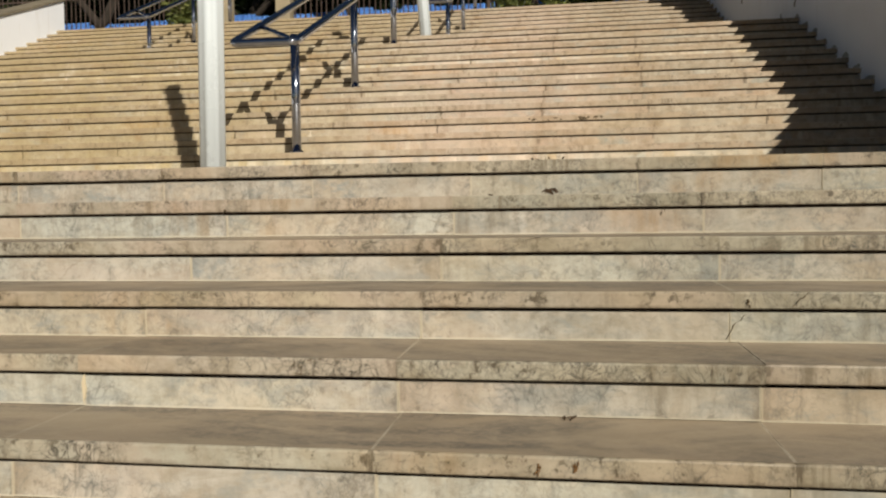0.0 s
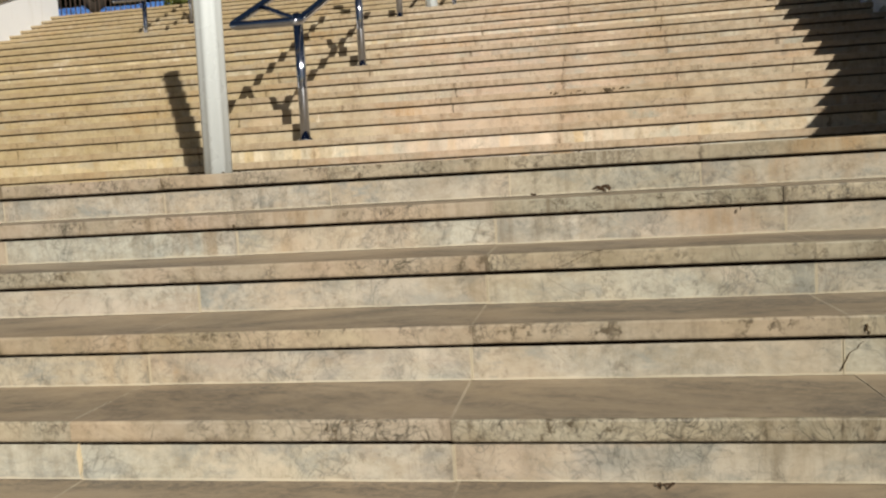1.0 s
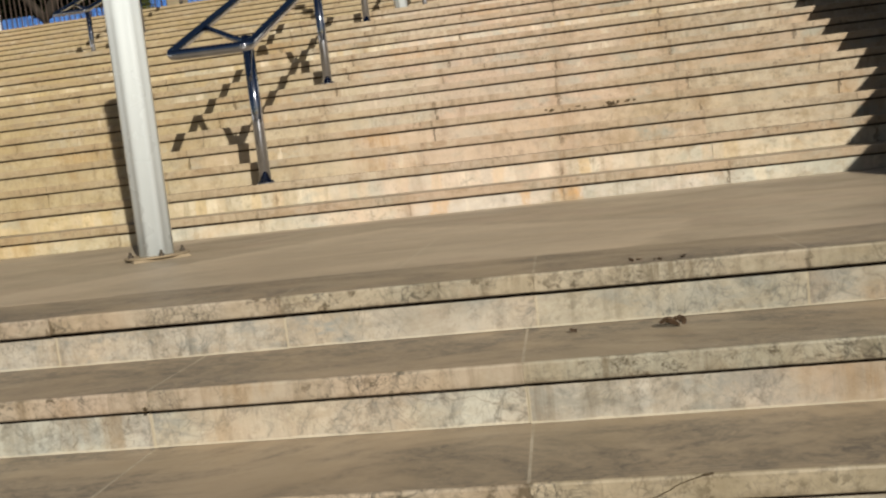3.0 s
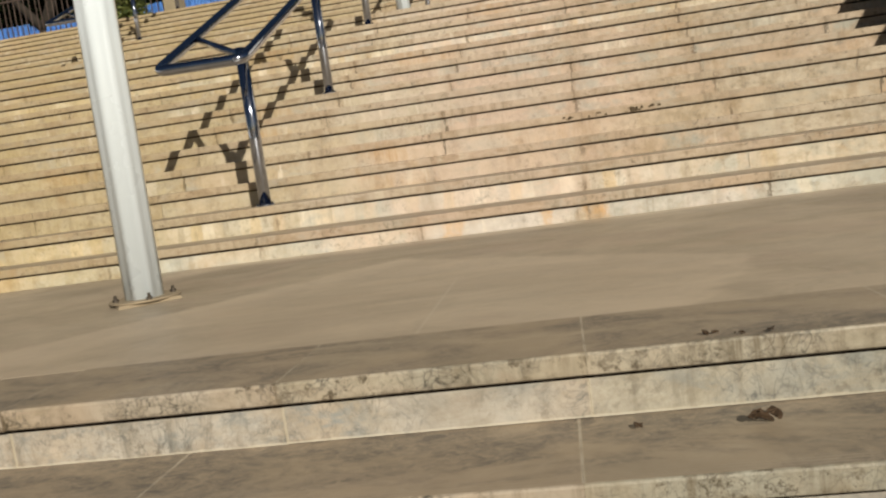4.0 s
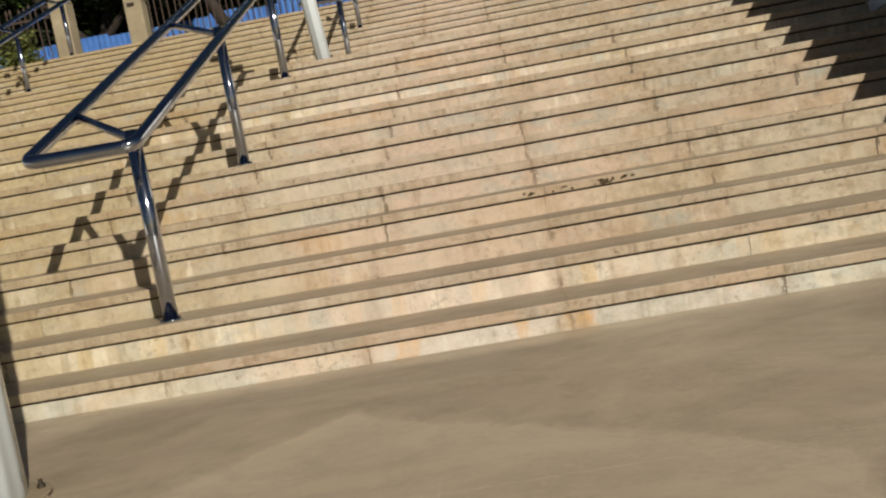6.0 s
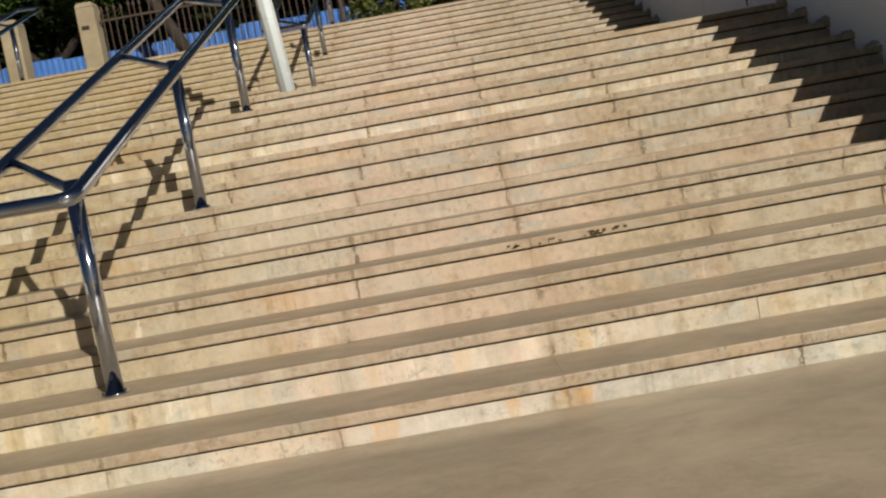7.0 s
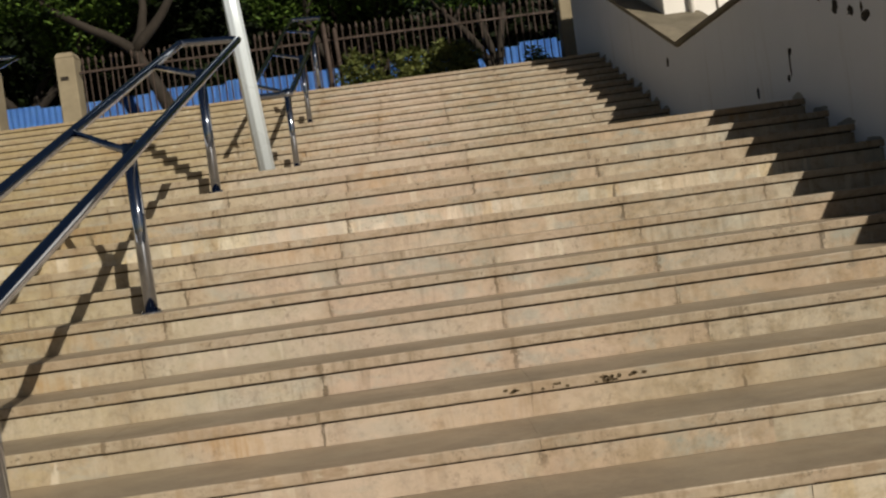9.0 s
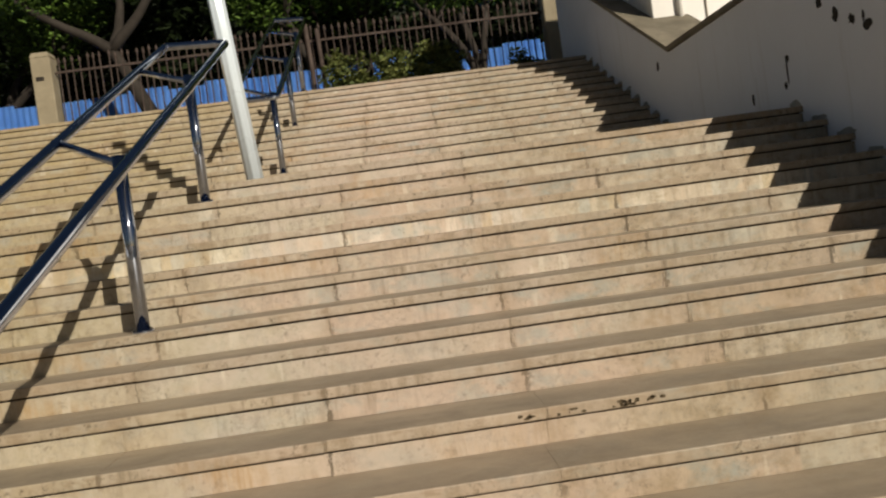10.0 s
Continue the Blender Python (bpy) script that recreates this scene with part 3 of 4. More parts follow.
# ---- fence, pillars, hoarding ----
FENCE_Y = 17.5


def pillar(x0, x1, top, label):
    ob = thing("gate_pillar", ((x0 + x1) / 2, FENCE_Y, PLAZA), label, "pillar", "fence pillars")
    w, h = (x1 - x0) / 2, top - PLAZA
    bm = block(-w, w, -0.20, 0.20, -0.02, h - 0.10, 0.02)
    part("shaft", bm, M_PILLAR, ob)
    cap = bmesh.new()
    bmesh.ops.create_cone(cap, cap_ends=True, segments=4, radius1=w * 1.40, radius2=w * 1.1, depth=0.10, matrix=Matrix.Translation((0, 0, h - 0.05)) @ Matrix.Diagonal((1, 0.20 / w, 1, 1)) @ pose(0, 0, 0, 0, 0, 45))
    part("cap", cap, M_PILLAR, ob, "rounded stone cap")
    return ob


pillar(-6.16, -5.77, 6.14, "square ochre stone pillar beside the fence gate")
pillar(-7.82, -7.43, 6.05, "square ochre stone pillar beside the fence gate")
pillar(4.27, 4.64, 6.12, "square ochre stone pillar at the fence end")
sign = part("plaque", block(-6.08, -5.92, FENCE_Y - 0.212, FENCE_Y - 0.200, 5.56, 5.64, 0.003), M_BOLT, None)
tagged(sign, "small dark plaque fixed on the stone pillar", "plaque")


def spear_bar(height):
    bm = block(-0.011, 0.011, -0.011, 0.011, 0.0, height, 0.002)
    for z, r0, r1, h in ((height, 0.020, 0.034, 0.05), (height + 0.05, 0.034, 0.0, 0.09)):
        bmesh.ops.create_cone(bm, cap_ends=True, segments=6, radius1=r0, radius2=r1, depth=h, matrix=Matrix.Translation((0, 0, z + h / 2)))
    me = bpy.data.meshes.new("bar")
    bm.to_mesh(me)
    bm.free()
    me.materials.append(M_IRON)
    return me


BAR = spear_bar(1.90)


def fence(x0, x1, label):
    ob = thing("fence", ((x0 + x1) / 2, FENCE_Y, PLAZA), label, "fence", "iron fences")
    half = (x1 - x0) / 2
    for z in (0.18, 1.70):
        part("fence_rail", block(-half, half, -0.02, 0.02, z, z + 0.045, 0.004), M_IRON, ob)
    n = int((x1 - x0) / 0.142)
    for i in range(n):
        bar = new("bar", BAR)
        bar.parent = ob
        bar.location = (-half + (i + 0.5) * 2 * half / n, 0, 0.01)
        bar.rotation_euler = (random.uniform(-0.012, 0.012), random.uniform(-0.014, 0.014), random.uniform(0, 1.5))
        s = random.uniform(0.985, 1.02)
        bar.scale = (1, 1, s)
    return ob


fence(-5.76, 4.26, "rusty brown iron spear fence on the pavement")
fence(-16.0, -7.83, "rusty brown iron spear fence on the pavement")


def stout_post(x, y, h, r, label):
    bm = tube([(0, 0, 0), (0.01, 0, h * 0.5), (-0.02, 0.01, h * 0.97), (-0.02, 0.01, h)], [r, r * 0.95, r * 0.9, r * 0.4], 10)
    ob = part("wooden_post", bm, M_BARK if r > 0.1 else M_IRON, None)
    ob.location = (x, y, PLAZA - 0.02)
    return tagged(ob, label, "post")


stout_post(-0.62, FENCE_Y - 0.12, 2.10, 0.055, "rusty iron stay post against the fence")
stout_post(-0.40, FENCE_Y - 0.16, 1.95, 0.05, "rusty iron stay post against the fence")
stout_post(0.52, FENCE_Y - 0.30, 1.15, 0.105, "short weathered brown timber post")


def hoarding(x0, x1, y, z0, z1):
    """Corrugated sheets side by side on timber posts."""
    ob = thing("hoarding", ((x0 + x1) / 2, y, z0), "bright blue corrugated metal hoarding behind the fence", "hoarding")
    wide = 0.9
    count = int((x1 - x0) / wide)
    for k in range(count):
        left = -(x1 - x0) / 2 + k * wide
        top = z1 - z0 + random.uniform(-0.05, 0.05)
        bm = bmesh.new()
        n = 48
        low, high = [], []
        for i in range(n + 1):
            x = left + (wide + 0.03) * i / n
            dy = 0.02 * math.sin(x * 2 * math.pi / 0.15) + 0.006 * (k % 2)
            low.append(bm.verts.new((x, dy, 0)))
            high.append(bm.verts.new((x, dy, top)))
        for i in range(n):
            bm.faces.new((low[i], low[i + 1], high[i + 1], high[i])).smooth = True
        bmesh.ops.solidify(bm, geom=bm.faces[:], thickness=0.004)
        part("sheet", bm, M_BLUE, ob)
        if k % 3 == 0:
            part("support_post", block(left - 0.04, left + 0.04, 0.05, 0.13, 0, z1 - z0 - 0.1, 0.005), M_BARK, ob)
    return ob


hoarding(-16.0, 9.2, 20.3, PLAZA - 0.03, PLAZA + 1.75)

# ---- trees ----


def leaves(bm, spots, count, spread, size, flat=0.6):
    """Small folded leaves strewn round spots."""
    for _ in range(count):
        c = random.choice(spots)
        d = Vector((random.gauss(0, 1), random.gauss(0, 1), random.gauss(0, 1)))
        d = d.normalized() * random.random() ** 0.4
        p = Vector(c) + Vector((d.x * spread, d.y * spread, d.z * spread * flat))
        a = Euler((random.uniform(-0.9, 0.9), random.uniform(-0.9, 0.9), random.uniform(0, 6.28))).to_matrix()
        s = size * random.uniform(0.6, 1.3)
        v = [bm.verts.new(p + a @ Vector(q)) for q in ((0, -s, 0), (0.42 * s, 0, 0.12 * s), (0, s, 0), (-0.42 * s, 0, 0.12 * s))]
        bm.faces.new((v[0], v[1], v[2]))
        bm.faces.new((v[0], v[2], v[3]))


def grow(start, heading, length, radius, depth, out, tips, sway=0.16):
    pts, rad = [Vector(start)], [radius]
    d = Vector(heading).normalized()
    steps = 6
    for i in range(steps):
        d = (d + sway * Vector((random.uniform(-1, 1), random.uniform(-1, 1), random.uniform(-0.3, 0.7)))).normalized()
        pts.append(pts[-1] + d * length / steps)
        rad.append(radius * (1 - 0.45 * (i + 1) / steps))
        if depth <= 1 and i > 1:
            tips.append(pts[-1].copy())
    out.append((pts, rad))
    tips.append(pts[-1].copy())
    if depth > 0:
        for k in range(3 if depth > 1 else 2):
            a = random.uniform(0, 6.28)
            side = Vector((math.cos(a), math.sin(a) * 0.8, random.uniform(0.15, 0.75)))
            grow(pts[-1 - (k % 2)], d * 0.55 + side, length * random.uniform(0.6, 0.8), rad[-1] * 0.72, depth - 1, out, tips)


def tree(x, y, heading, trunk, radius, fork, count, spread, label, low=0.0, seed=1):
    random.seed(seed)
    ob = thing("tree", (x, y, PLAZA), label, "tree", "ficus trees")
    out, tips = [], []
    grow((0, 0, -0.1), heading, trunk, radius, 0, out, [], 0.05)
    top = out[0][0][-1]
    for f in fork:
        grow(top, f, 2.1, radius * 0.62, 2, out, tips)
    whole = bmesh.new()
    for pts, rad in out:
        one = tube(pts, rad, 9)
        me = bpy.data.meshes.new("limb")
        one.to_mesh(me)
        one.free()
        whole.from_mesh(me)
        bpy.data.meshes.remove(me)
    part("trunk", whole, M_BARK, ob)
    crown = bmesh.new()
    tips = [t for t in tips if t.z > low]
    leaves(crown, tips, count, spread, 0.085)
    part("crown", crown, M_LEAF, ob, "dense dark green foliage lit at the edges")
    return ob


tree(-3.95, 19.0, (-0.42, 0, 1), 2.75, 0.21, ((-1.25, -0.1, 1.0), (0.92, -0.1, 1.0), (0.1, 0.9, 1.2)), 17000, 0.62, "broad ficus tree with forked pale trunk behind the fence", 2.7, 11)
tree(2.98, 18.6, (0.02, 0, 1), 0.75, 0.17, ((-0.28, -0.1, 1.3), (0.42, -0.1, 1.2), (0.1, 0.6, 1.3)), 17000, 0.62, "ficus tree with two pale stems behind the fence", 2.5, 12)
tree(-0.4, 21.6, (0, 0, 1), 1.7, 0.22, ((-1.0, -0.5, 1.2), (0.9, -0.4, 1.2), (0.0, 0.9, 1.2)), 15000, 0.70, "dark ficus tree behind the blue hoarding", 2.4, 13)
tree(-8.6, 20.9, (0.1, 0, 1), 1.6, 0.22, ((-1.0, -0.4, 1.2), (1.0, -0.3, 1.2), (0.1, 0.9, 1.2)), 15000, 0.70, "dark ficus tree behind the fence gate", 2.4, 14)
tree(-13.0, 20.4, (0, 0, 1), 1.7, 0.22, ((-1.0, -0.4, 1.2), (1.0, -0.3, 1.2), (0.0, 0.9, 1.2)), 11000, 0.75, "dark ficus tree behind the fence", 2.4, 15)
tree(6.6, 21.4, (0, 0, 1), 1.7, 0.2, ((-1.0, -0.4, 1.2), (1.0, -0.3, 1.2), (0.0, 0.9, 1.2)), 11000, 0.75, "dark ficus tree behind the building", 2.4, 16)

# a deep bank of foliage closing the view behind the trees
random.seed(21)
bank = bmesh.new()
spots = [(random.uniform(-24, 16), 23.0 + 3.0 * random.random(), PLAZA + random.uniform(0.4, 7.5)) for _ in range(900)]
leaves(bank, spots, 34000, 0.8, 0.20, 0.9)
# an added uneven backing sheet, its shade put into the leaf colour
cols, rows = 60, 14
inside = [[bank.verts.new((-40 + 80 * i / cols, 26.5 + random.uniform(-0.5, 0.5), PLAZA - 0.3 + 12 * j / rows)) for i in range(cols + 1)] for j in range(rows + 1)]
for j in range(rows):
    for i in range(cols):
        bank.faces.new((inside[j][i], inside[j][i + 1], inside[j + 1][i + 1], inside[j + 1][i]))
tagged(part("foliage_bank", bank, M_SHADE_LEAF, None), "bank of foliage behind the trees, shade in its dark colour", "foliage", kind="stuff")

# shrubs at the fence's foot


def shrub(x, y, w, h, count, label, seed):
    random.seed(seed)
    ob = thing("shrub", (x, y, PLAZA), label, "shrub", "shrubs along the fence")
    stems = bmesh.new()
    tips = []
    for _ in range(14):
        tip = Vector((random.uniform(-w, w), random.uniform(-0.25, 0.25), h * random.uniform(0.45, 1.0)))
        rod((tip.x * 0.3, tip.y * 0.3, -0.05), tip, 0.012, 5, 0.005, stems)
        tips += [tip, tip * 0.75, tip * 0.5]
    part("stems", stems, M_BARK, ob)
    bm = bmesh.new()
    leaves(bm, tips, int(count * 2.2), 0.19, 0.08, 1.0)
    part("foliage", bm, M_SHRUB, ob)
    return ob


shrub(0.05, 17.15, 0.42, 1.25, 900, "yellow-green shrub at the foot of the fence", 31)
shrub(1.25, 17.12, 0.55, 1.20, 1200, "yellow-green shrub at the foot of the fence", 32)
shrub(2.05, 17.10, 0.35, 1.15, 800, "fresh green shrub at the foot of the fence", 33)
shrub(3.75, 17.15, 0.30, 0.85, 500, "low green shrub beside the pillar", 34)
shrub(-8.6, 17.1, 0.5, 1.3, 900, "green shrub at the foot of the fence", 35)

# ---- litter and stains ----


def litter(x, y, z, size, count, seed, label):
    """A few curled dead leaves lying together."""
    random.seed(seed)
    bm = bmesh.new()
    for _ in range(count):
        c = Vector((random.gauss(0, size * 0.45), random.gauss(0, size * 0.2), random.uniform(0.004, size * 0.28)))
        r = Euler((random.uniform(-0.7, 0.7), random.uniform(-0.7, 0.7), random.uniform(0, 6.28))).to_matrix()
        s = size * random.uniform(0.3, 0.55)
        ring = [(-0.5, -0.9), (0.5, -0.8), (0.75, 0.0), (0.35, 0.8), (-0.2, 1.0), (-0.7, 0.2)]
        up = [bm.verts.new(c + r @ Vector((px * s * 0.6, py * s, 0.35 * s * px * px + 0.004))) for px, py in ring]
        dn = [bm.verts.new(v.co - Vector((0, 0, 0.002))) for v in up]
        bm.faces.new(up)
        bm.faces.new(dn[::-1])
        for i in range(6):
            bm.faces.new((up[i], dn[i], dn[(i + 1) % 6], up[(i + 1) % 6]))
    lowest = min(v.co.z for v in bm.verts)
    bmesh.ops.translate(bm, vec=(0, 0, 0.001 - lowest), verts=bm.verts)
    ob = part("dead_leaves", bm, M_DEAD, None)
    ob.location = (x, y, z)
    return tagged(ob, label, "leaves", "leaf litter")


TREAD_1 = L1 - LOW_R
litter(1.325, -0.10, TREAD_1, 0.042, 9, 41, "small heap of curled brown dead leaves on a step")
litter(1.08, -0.06, TREAD_1, 0.02, 3, 42, "brown crumb of dead leaf on a step")
litter(1.10, -0.925, L1 - 4 * LOW_R, 0.014, 3, 46, "dark crumb of dead leaf at the back of a step")
litter(1.387, -1.285, L1 - 5 * LOW_R, 0.022, 4, 47, "curled dark dead leaf at the back of a step")
litter(1.25, 0.05, L1, 0.022, 3, 43, "brown crumb of dead leaf at the landing's edge")
litter(1.31, 0.02, L1, 0.016, 3, 44, "brown crumb of dead leaf at the landing's edge")
litter(1.37, 0.02, L1, 0.016, 3, 45, "brown crumb of dead leaf at the landing's edge")


def blot(y, z, w, h, seed, material=M_GRIME):
    """A dark smear on the right wall, with a ragged outline."""
    random.seed(seed)
    bm = bmesh.new()
    n = 14
    front = [bm.verts.new((RIGHT - 0.003, y + w * math.cos(a) * random.uniform(0.55, 1.1), z + h * math.sin(a) * random.uniform(0.6, 1.1))) for a in (2 * math.pi * i / n for i in range(n))]
    back = [bm.verts.new((RIGHT + 0.002, v.co.y, v.co.z)) for v in front]
    bm.faces.new(front)
    bm.faces.new(back[::-1])
    for i in range(n):
        bm.faces.new((front[i], back[i], back[(i + 1) % n], front[(i + 1) % n]))
    return part("stain", bm, material, wall_right, "dark smear on the plaster")


for i, (y, z, w, h) in enumerate(((7.22, 2.40, 0.018, 0.13), (7.20, 2.50, 0.035, 0.035), (7.27, 2.28, 0.03, 0.035), (7.92, 2.27, 0.025, 0.06), (10.39, 3.10, 0.05, 0.07), (6.60, 2.80, 0.05, 0.05), (6.40, 2.66, 0.05, 0.06), (6.19, 2.565, 0.05, 0.045), (6.01, 2.48, 0.06, 0.05), (6.05, 2.55, 0.02, 0.04))):
    blot(y, z, w, h, 60 + i)

# grey patches where each step meets the right wall
for i in range(24):
    if i < N2:
        yk, zk = Y2 + i * UP_T, Z2 + i * UP_R
    else:
        yk, zk = Y3 + (i - N2) * UP_T, L2 + (i - N2 + 1) * R3
    random.seed(90 + i)
    blot(yk + random.uniform(0.10, 0.18), zk + random.uniform(0.005, 0.03), random.uniform(0.10, 0.17), random.uniform(0.025, 0.05), 120 + i, M_GREY_PATCH)


def ragged_patch(x, y, z, w, h, material, seed, parent, label):
    """A patch with a ragged outline, just proud of an upright stone face at y."""
    random.seed(seed)
    bm = bmesh.new()
    n = 13
    ring = [(x + w * math.cos(a) * random.uniform(0.5, 1.1), z + h * math.sin(a) * random.uniform(0.5, 1.1)) for a in (2 * math.pi * i / n for i in range(n))]
    front = [bm.verts.new((px, y - 0.0035, pz)) for px, pz in ring]
    back = [bm.verts.new((px, y + 0.006, pz)) for px, pz in ring]
    bm.faces.new(front)
    bm.faces.new(back[::-1])
    for i in range(n):
        bm.faces.new((front[i], back[i], back[(i + 1) % n], front[(i + 1) % n]))
    ob = part("stain", bm, material, parent)
    ob.matrix_parent_inverse = Matrix.Translation(-parent.location)
    return tagged(ob, label)


def crack(points, y, width, seed, parent):
    """A dark crack wandering through (x, z) points on an upright stone face at y."""
    random.seed(seed)
    line = []
    for (x0, z0), (x1, z1) in zip(points, points[1:]):
        for i in range(5):
            t = i / 5
            line.append((x0 + (x1 - x0) * t + random.gauss(0, 0.0012), z0 + (z1 - z0) * t + random.gauss(0, 0.0012)))
    line.append(points[-1])
    bm = bmesh.new()
    rows = []
    for i, (x, z) in enumerate(line):
        w = width * random.uniform(0.35, 1.0) * (1.0 - 0.5 * i / len(line))
        rows.append([bm.verts.new((x + dx * w, yy, z + dx * w * 0.4)) for dx in (-0.5, 0.5) for yy in (y - 0.0032, y + 0.006)])
    for a, b in zip(rows, rows[1:]):
        for i, j in ((0, 2), (2, 3), (3, 1), (1, 0)):
            bm.faces.new((a[i], a[j], b[j], b[i]))
    bm.faces.new((rows[0][0], rows[0][1], rows[0][3], rows[0][2]))
    bm.faces.new((rows[-1][0], rows[-1][2], rows[-1][3], rows[-1][1]))
    ob = part("crack", bm, M_MOULD, parent)
    ob.matrix_parent_inverse = Matrix.Translation(-parent.location)
    return tagged(ob, "dark crack through the marble")


# ---- steps and landings, stone by stone ----
random.seed(5)


def slab_mesh(name, depth, thick, edge, face, r=0.006):
    """A tread slab one metre long: its front edge at y = 0, its top at z = 0, slightly rounded nosing."""
    bm = bmesh.new()
    prof = [(0.0, -thick + 0.003), (0.0, -r), (r / 3, -0.3 * r), (r, 0.0), (depth, 0.0), (depth, -thick), (0.003, -thick)]
    rows = [[bm.verts.new((x, y, z)) for y, z in prof] for x in (0.0, 1.0)]
    n = len(prof)
    for i in range(n):
        f = bm.faces.new((rows[0][i], rows[1][i], rows[1][(i + 1) % n], rows[0][(i + 1) % n]))
        # the underside takes the near-black too, deepening the shade below the nosing
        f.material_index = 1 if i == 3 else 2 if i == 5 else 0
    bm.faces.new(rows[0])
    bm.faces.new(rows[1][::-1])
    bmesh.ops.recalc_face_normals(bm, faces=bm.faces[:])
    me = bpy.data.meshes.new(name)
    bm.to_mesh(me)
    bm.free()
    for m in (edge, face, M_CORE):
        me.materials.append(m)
    return me


def riser_mesh(name, height, edge):
    bm = block(0.0, 1.0, 0.0, 0.03, 0.0, height)
    me = bpy.data.meshes.new(name)
    bmesh.ops.recalc_face_normals(bm, faces=bm.faces[:])
    for f in bm.faces:
        f.material_index = 1 if f.normal.z > 0.9 else 0   # near-black top: the open joint's shade put into the colour
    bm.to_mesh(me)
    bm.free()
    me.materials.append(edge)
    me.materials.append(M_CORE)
    return me


def joints(y, pitch, origin, wobble):
    """Where the stones of one course meet, from wall to wall."""
    xs, x = [], origin + drift(y)
    while x > LEFT:
        x -= pitch
    x += pitch
    while x < RIGHT:
        if x - LEFT > 0.25 and RIGHT - x > 0.25:
            xs.append(x + random.uniform(-wobble, wobble))
        x += pitch
    return [LEFT] + xs + [RIGHT]


def course(parent, name, me, xs, y, z, tilt=0.0, loose=1.0):
    for a, b in zip(xs, xs[1:]):
        ob = new(name, me)
        ob.parent = parent
        g = random.uniform(0.00005, 0.0003)
        ob.location = (a + g, y + loose * random.uniform(-0.002, 0.002), z + loose * random.uniform(-0.0012, 0.0012))
        ob.scale = (b - a - 2 * g, 1, 1)
        ob.rotation_euler = (0, random.uniform(-tilt, tilt), random.uniform(-tilt, tilt))


def flight(label, y0, z0, tread, rise, count, base, pitch, origin, edge=M_EDGE, face=M_TREAD, front=M_RISER, patched=(), spotted=()):
    """Steps up from the level base; the last tread is the next landing's edge."""
    ob = thing("staircase", ((LEFT + RIGHT) / 2, y0, base), label, "staircase", "stair flights")
    inv = Matrix.Translation(-ob.location)
    slab = slab_mesh("tread", tread + NOSE + 0.012, SLAB, edge, face)
    risers = {}
    core = [(y0 + 0.045, base - 0.25)]
    for k in range(count):
        y, z = y0 + k * tread, z0 + k * rise
        foot_z = base if k == 0 else z - rise
        h = round(z - SLAB - GAP - foot_z, 4)
        kind = (h, k in patched, k in spotted)
        if kind not in risers:
            risers[kind] = riser_mesh("riser", h, M_STRIPS if k in patched else M_SPOTTED if k in spotted else front)
        xs = joints(y, pitch, origin + random.uniform(-0.02, 0.02), 0.012)
        course(ob, "tread", slab, xs, y, z, 0.0006)
        xr = [x + (random.uniform(-0.01, 0.01) if 0 < i < len(xs) - 1 else 0) for i, x in enumerate(xs)]
        course(ob, "riser", risers[kind], xr, y + NOSE, foot_z + 0.001)
        core += [(y + 0.045, foot_z - 0.0), (y + 0.045, z - SLAB - 0.001)]
    last = y0 + (count - 1) * tread
    core += [(last + tread, z0 + (count - 1) * rise - SLAB - 0.001), (last + tread, base - 0.25)]
    clean = [core[0]]
    for p in core[1:]:
        if (Vector(p) - Vector(clean[-1])).length > 1e-4:
            clean.append(p)
    body = part("core", prism(clean, LEFT + 0.01, RIGHT - 0.01), M_CORE, ob, "near-black bed under the stones, joint shade in its colour")
    for c in ob.children:
        c.matrix_parent_inverse = inv
    return ob


LOWER = flight("worn veined marble steps, lower flight up to the landing", LOW_END, L1 - LOW_N * LOW_R, LOW_T, LOW_R, LOW_N, GROUND, 0.905, 0.065, M_EDGE_LOW, M_TREAD_LOW, M_RISER_LOW)
STAIRS = flight("sunlit cream marble steps with dark nosing joints", Y2, Z2, UP_T, UP_R, N2, L1, 0.94, 0.09, patched=(1, 9), spotted=(0,))
flight("sunlit cream marble steps up to the pavement", Y3, L2 + R3, UP_T, R3, N3, L2, 0.94, 0.09, patched=(1,))


def landing(label, y0, y1, z, below, edge_depth, rows, pitch, origin, with_edge):
    """A stone landing: an edge course with its riser, and large flush slabs behind it."""
    ob = thing("landing", ((LEFT + RIGHT) / 2, y0, z), label, "landing", "", "structure")
    inv = Matrix.Translation(-ob.location)
    start = y0
    if with_edge:
        xs = joints(y0, pitch, origin, 0.02)
        course(ob, "edge_slab", slab_mesh("edge_slab", edge_depth, SLAB, M_EDGE_LOW, M_TREAD_LOW), xs, y0, z)
        course(ob, "riser", riser_mesh("riser", z - SLAB - GAP - below, M_RISER_LOW), xs, y0 + NOSE, below + 0.001)
    start = y0 + edge_depth + 0.0006
    deep = (y1 - start) / rows
    for r in range(rows):
        me = slab_mesh("paving_slab", deep - 0.0006, SLAB, M_LANDING, M_LANDING, 0.0006)
        xs = joints(0.0, 1.37, 0.57 + 0.62 * (r % 2), 0.02)
        course(ob, "paving_slab", me, xs, start + r * deep, z - 0.0005, 0.0, 0.0)
    part("core", block(LEFT + 0.01, RIGHT - 0.01, y0 + 0.045, y1 + 0.02, below - 0.2, z - SLAB - 0.002), M_CORE, ob)
    for c in ob.children:
        c.matrix_parent_inverse = inv
    return ob


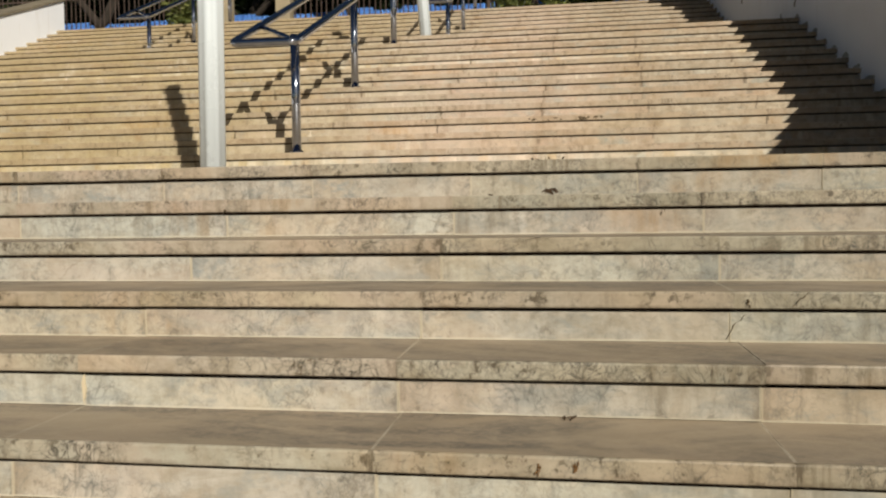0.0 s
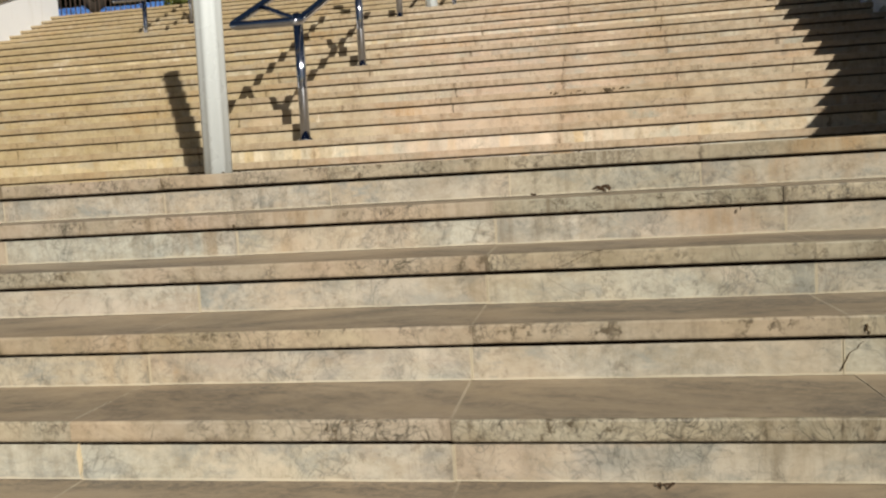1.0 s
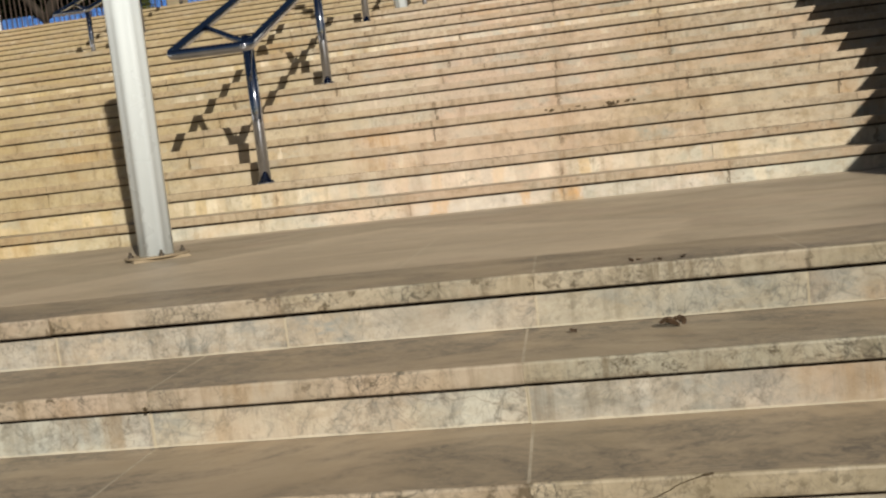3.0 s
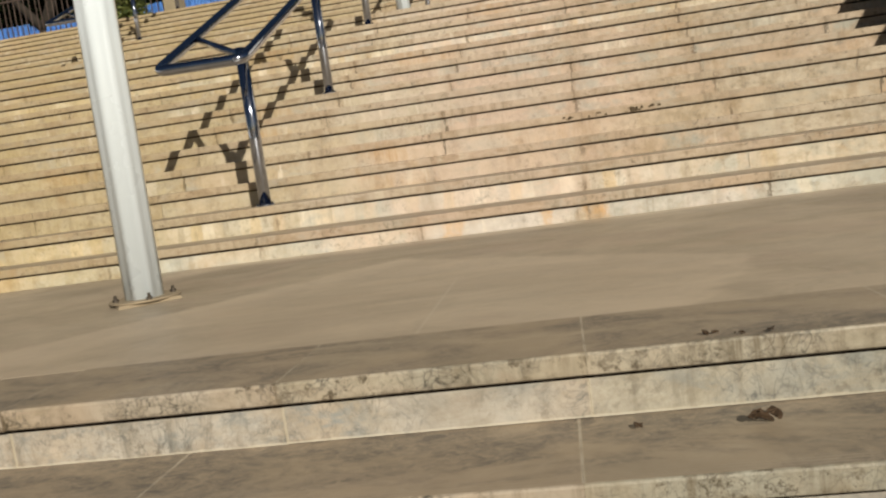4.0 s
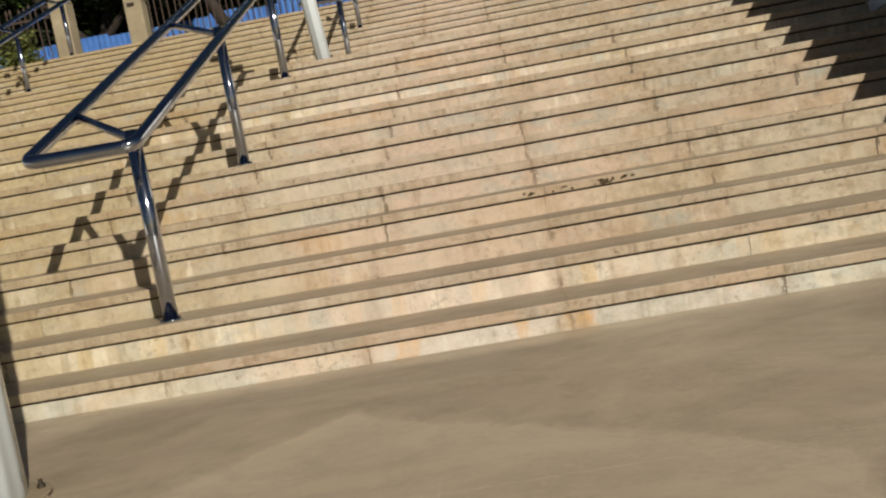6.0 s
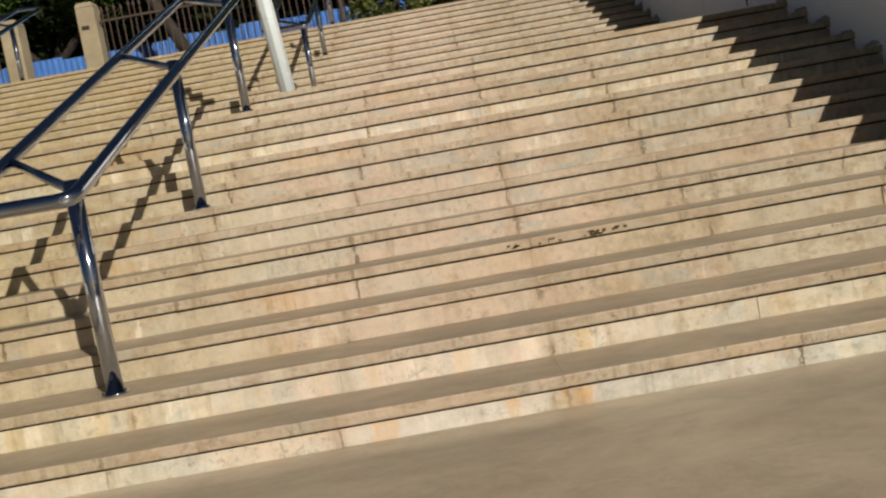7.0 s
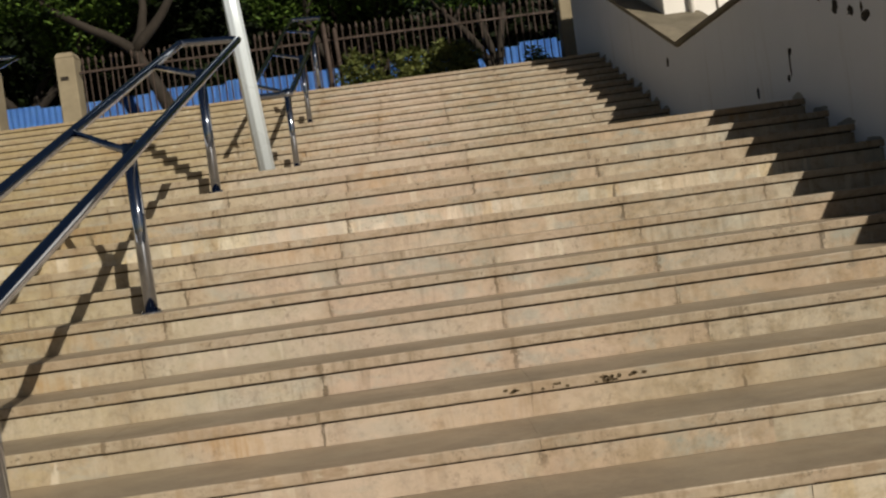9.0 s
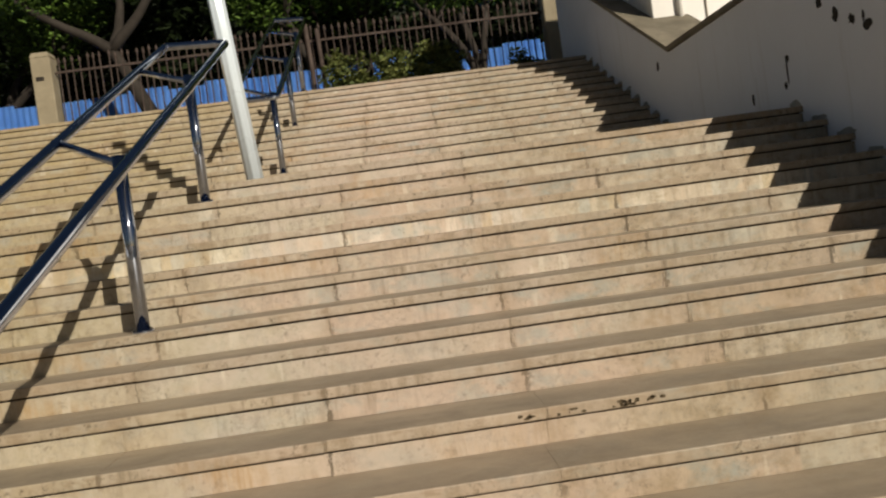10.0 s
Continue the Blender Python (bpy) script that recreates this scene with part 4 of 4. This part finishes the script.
landing("smooth brown-grey stone landing with a veined edge course", 0.0, Y2 + 0.03, L1, TREAD_1, 0.36, 3, 0.684, 0.30, True)
landing("stone landing between the two upper flights", Y2END, Y3 + 0.03, L2, L2 - UP_R, UP_T + NOSE + 0.012, 3, 0.94, 0.09, False)

# black mould on the second flight
random.seed(77)
SPOTS = []
for x, n, spread in ((1.07, 5, 0.025), (1.26, 5, 0.025), (1.50, 14, 0.035), (1.62, 5, 0.03)):
    SPOTS += [(3, random.gauss(x, spread), random.uniform(0.008, 0.03)) for _ in range(n)]
for i, (k, x, up) in enumerate(SPOTS):
    random.seed(300 + i)
    ragged_patch(x, Y2 + k * UP_T, Z2 + k * UP_R - SLAB + up, random.uniform(0.005, 0.022), random.uniform(0.004, 0.010), M_MOULD, 400 + i, STAIRS, "black mould spot on the stone")

# cracks, rust and mortar repairs on the lower flight
FRONT = [-k * LOW_T for k in range(7)]
crack([(1.165, -0.309), (1.215, -0.288), (1.258, -0.268), (1.300, -0.258)], FRONT[2], 0.0042, 501, LOWER)
crack([(1.893, -0.474), (1.862, -0.500), (1.838, -0.545)], FRONT[3] + NOSE, 0.005, 502, LOWER)
crack([(2.010, -0.452), (2.030, -0.430), (2.056, -0.408)], FRONT[3], 0.004, 503, LOWER)
for i, (x, k, z, w, h, mat, label) in enumerate((
        (1.327, 5, -0.728, 0.007, 0.016, M_RUST, "brown rust run on the slab's edge"),
        (1.409, 5, -0.728, 0.009, 0.017, M_RUST, "brown rust run on the slab's edge"),
        (1.892, 3, -0.437, 0.006, 0.014, M_MOULD, "black dirt in the stone joint"),
        (0.064, 1, -0.156, 0.007, 0.007, M_MOULD, "black dirt in the stone joint"),
        (1.736, 1, -0.178, 0.003, 0.008, M_MOULD, "black dirt in the stone joint"))):
    random.seed(510 + i)
    for j in range(9):
        ragged_patch(random.gauss(x, w * 0.6), FRONT[k], random.gauss(z, h * 0.5), w * random.uniform(0.15, 0.42), h * random.uniform(0.12, 0.40), mat, 520 + 10 * i + j, LOWER, label)
        random.seed(700 + 10 * i + j)
ragged_patch(0.045, FRONT[4] + NOSE, -0.655, 0.008, 0.042, M_MORTAR, 540, LOWER, "yellow mortar in a joint")
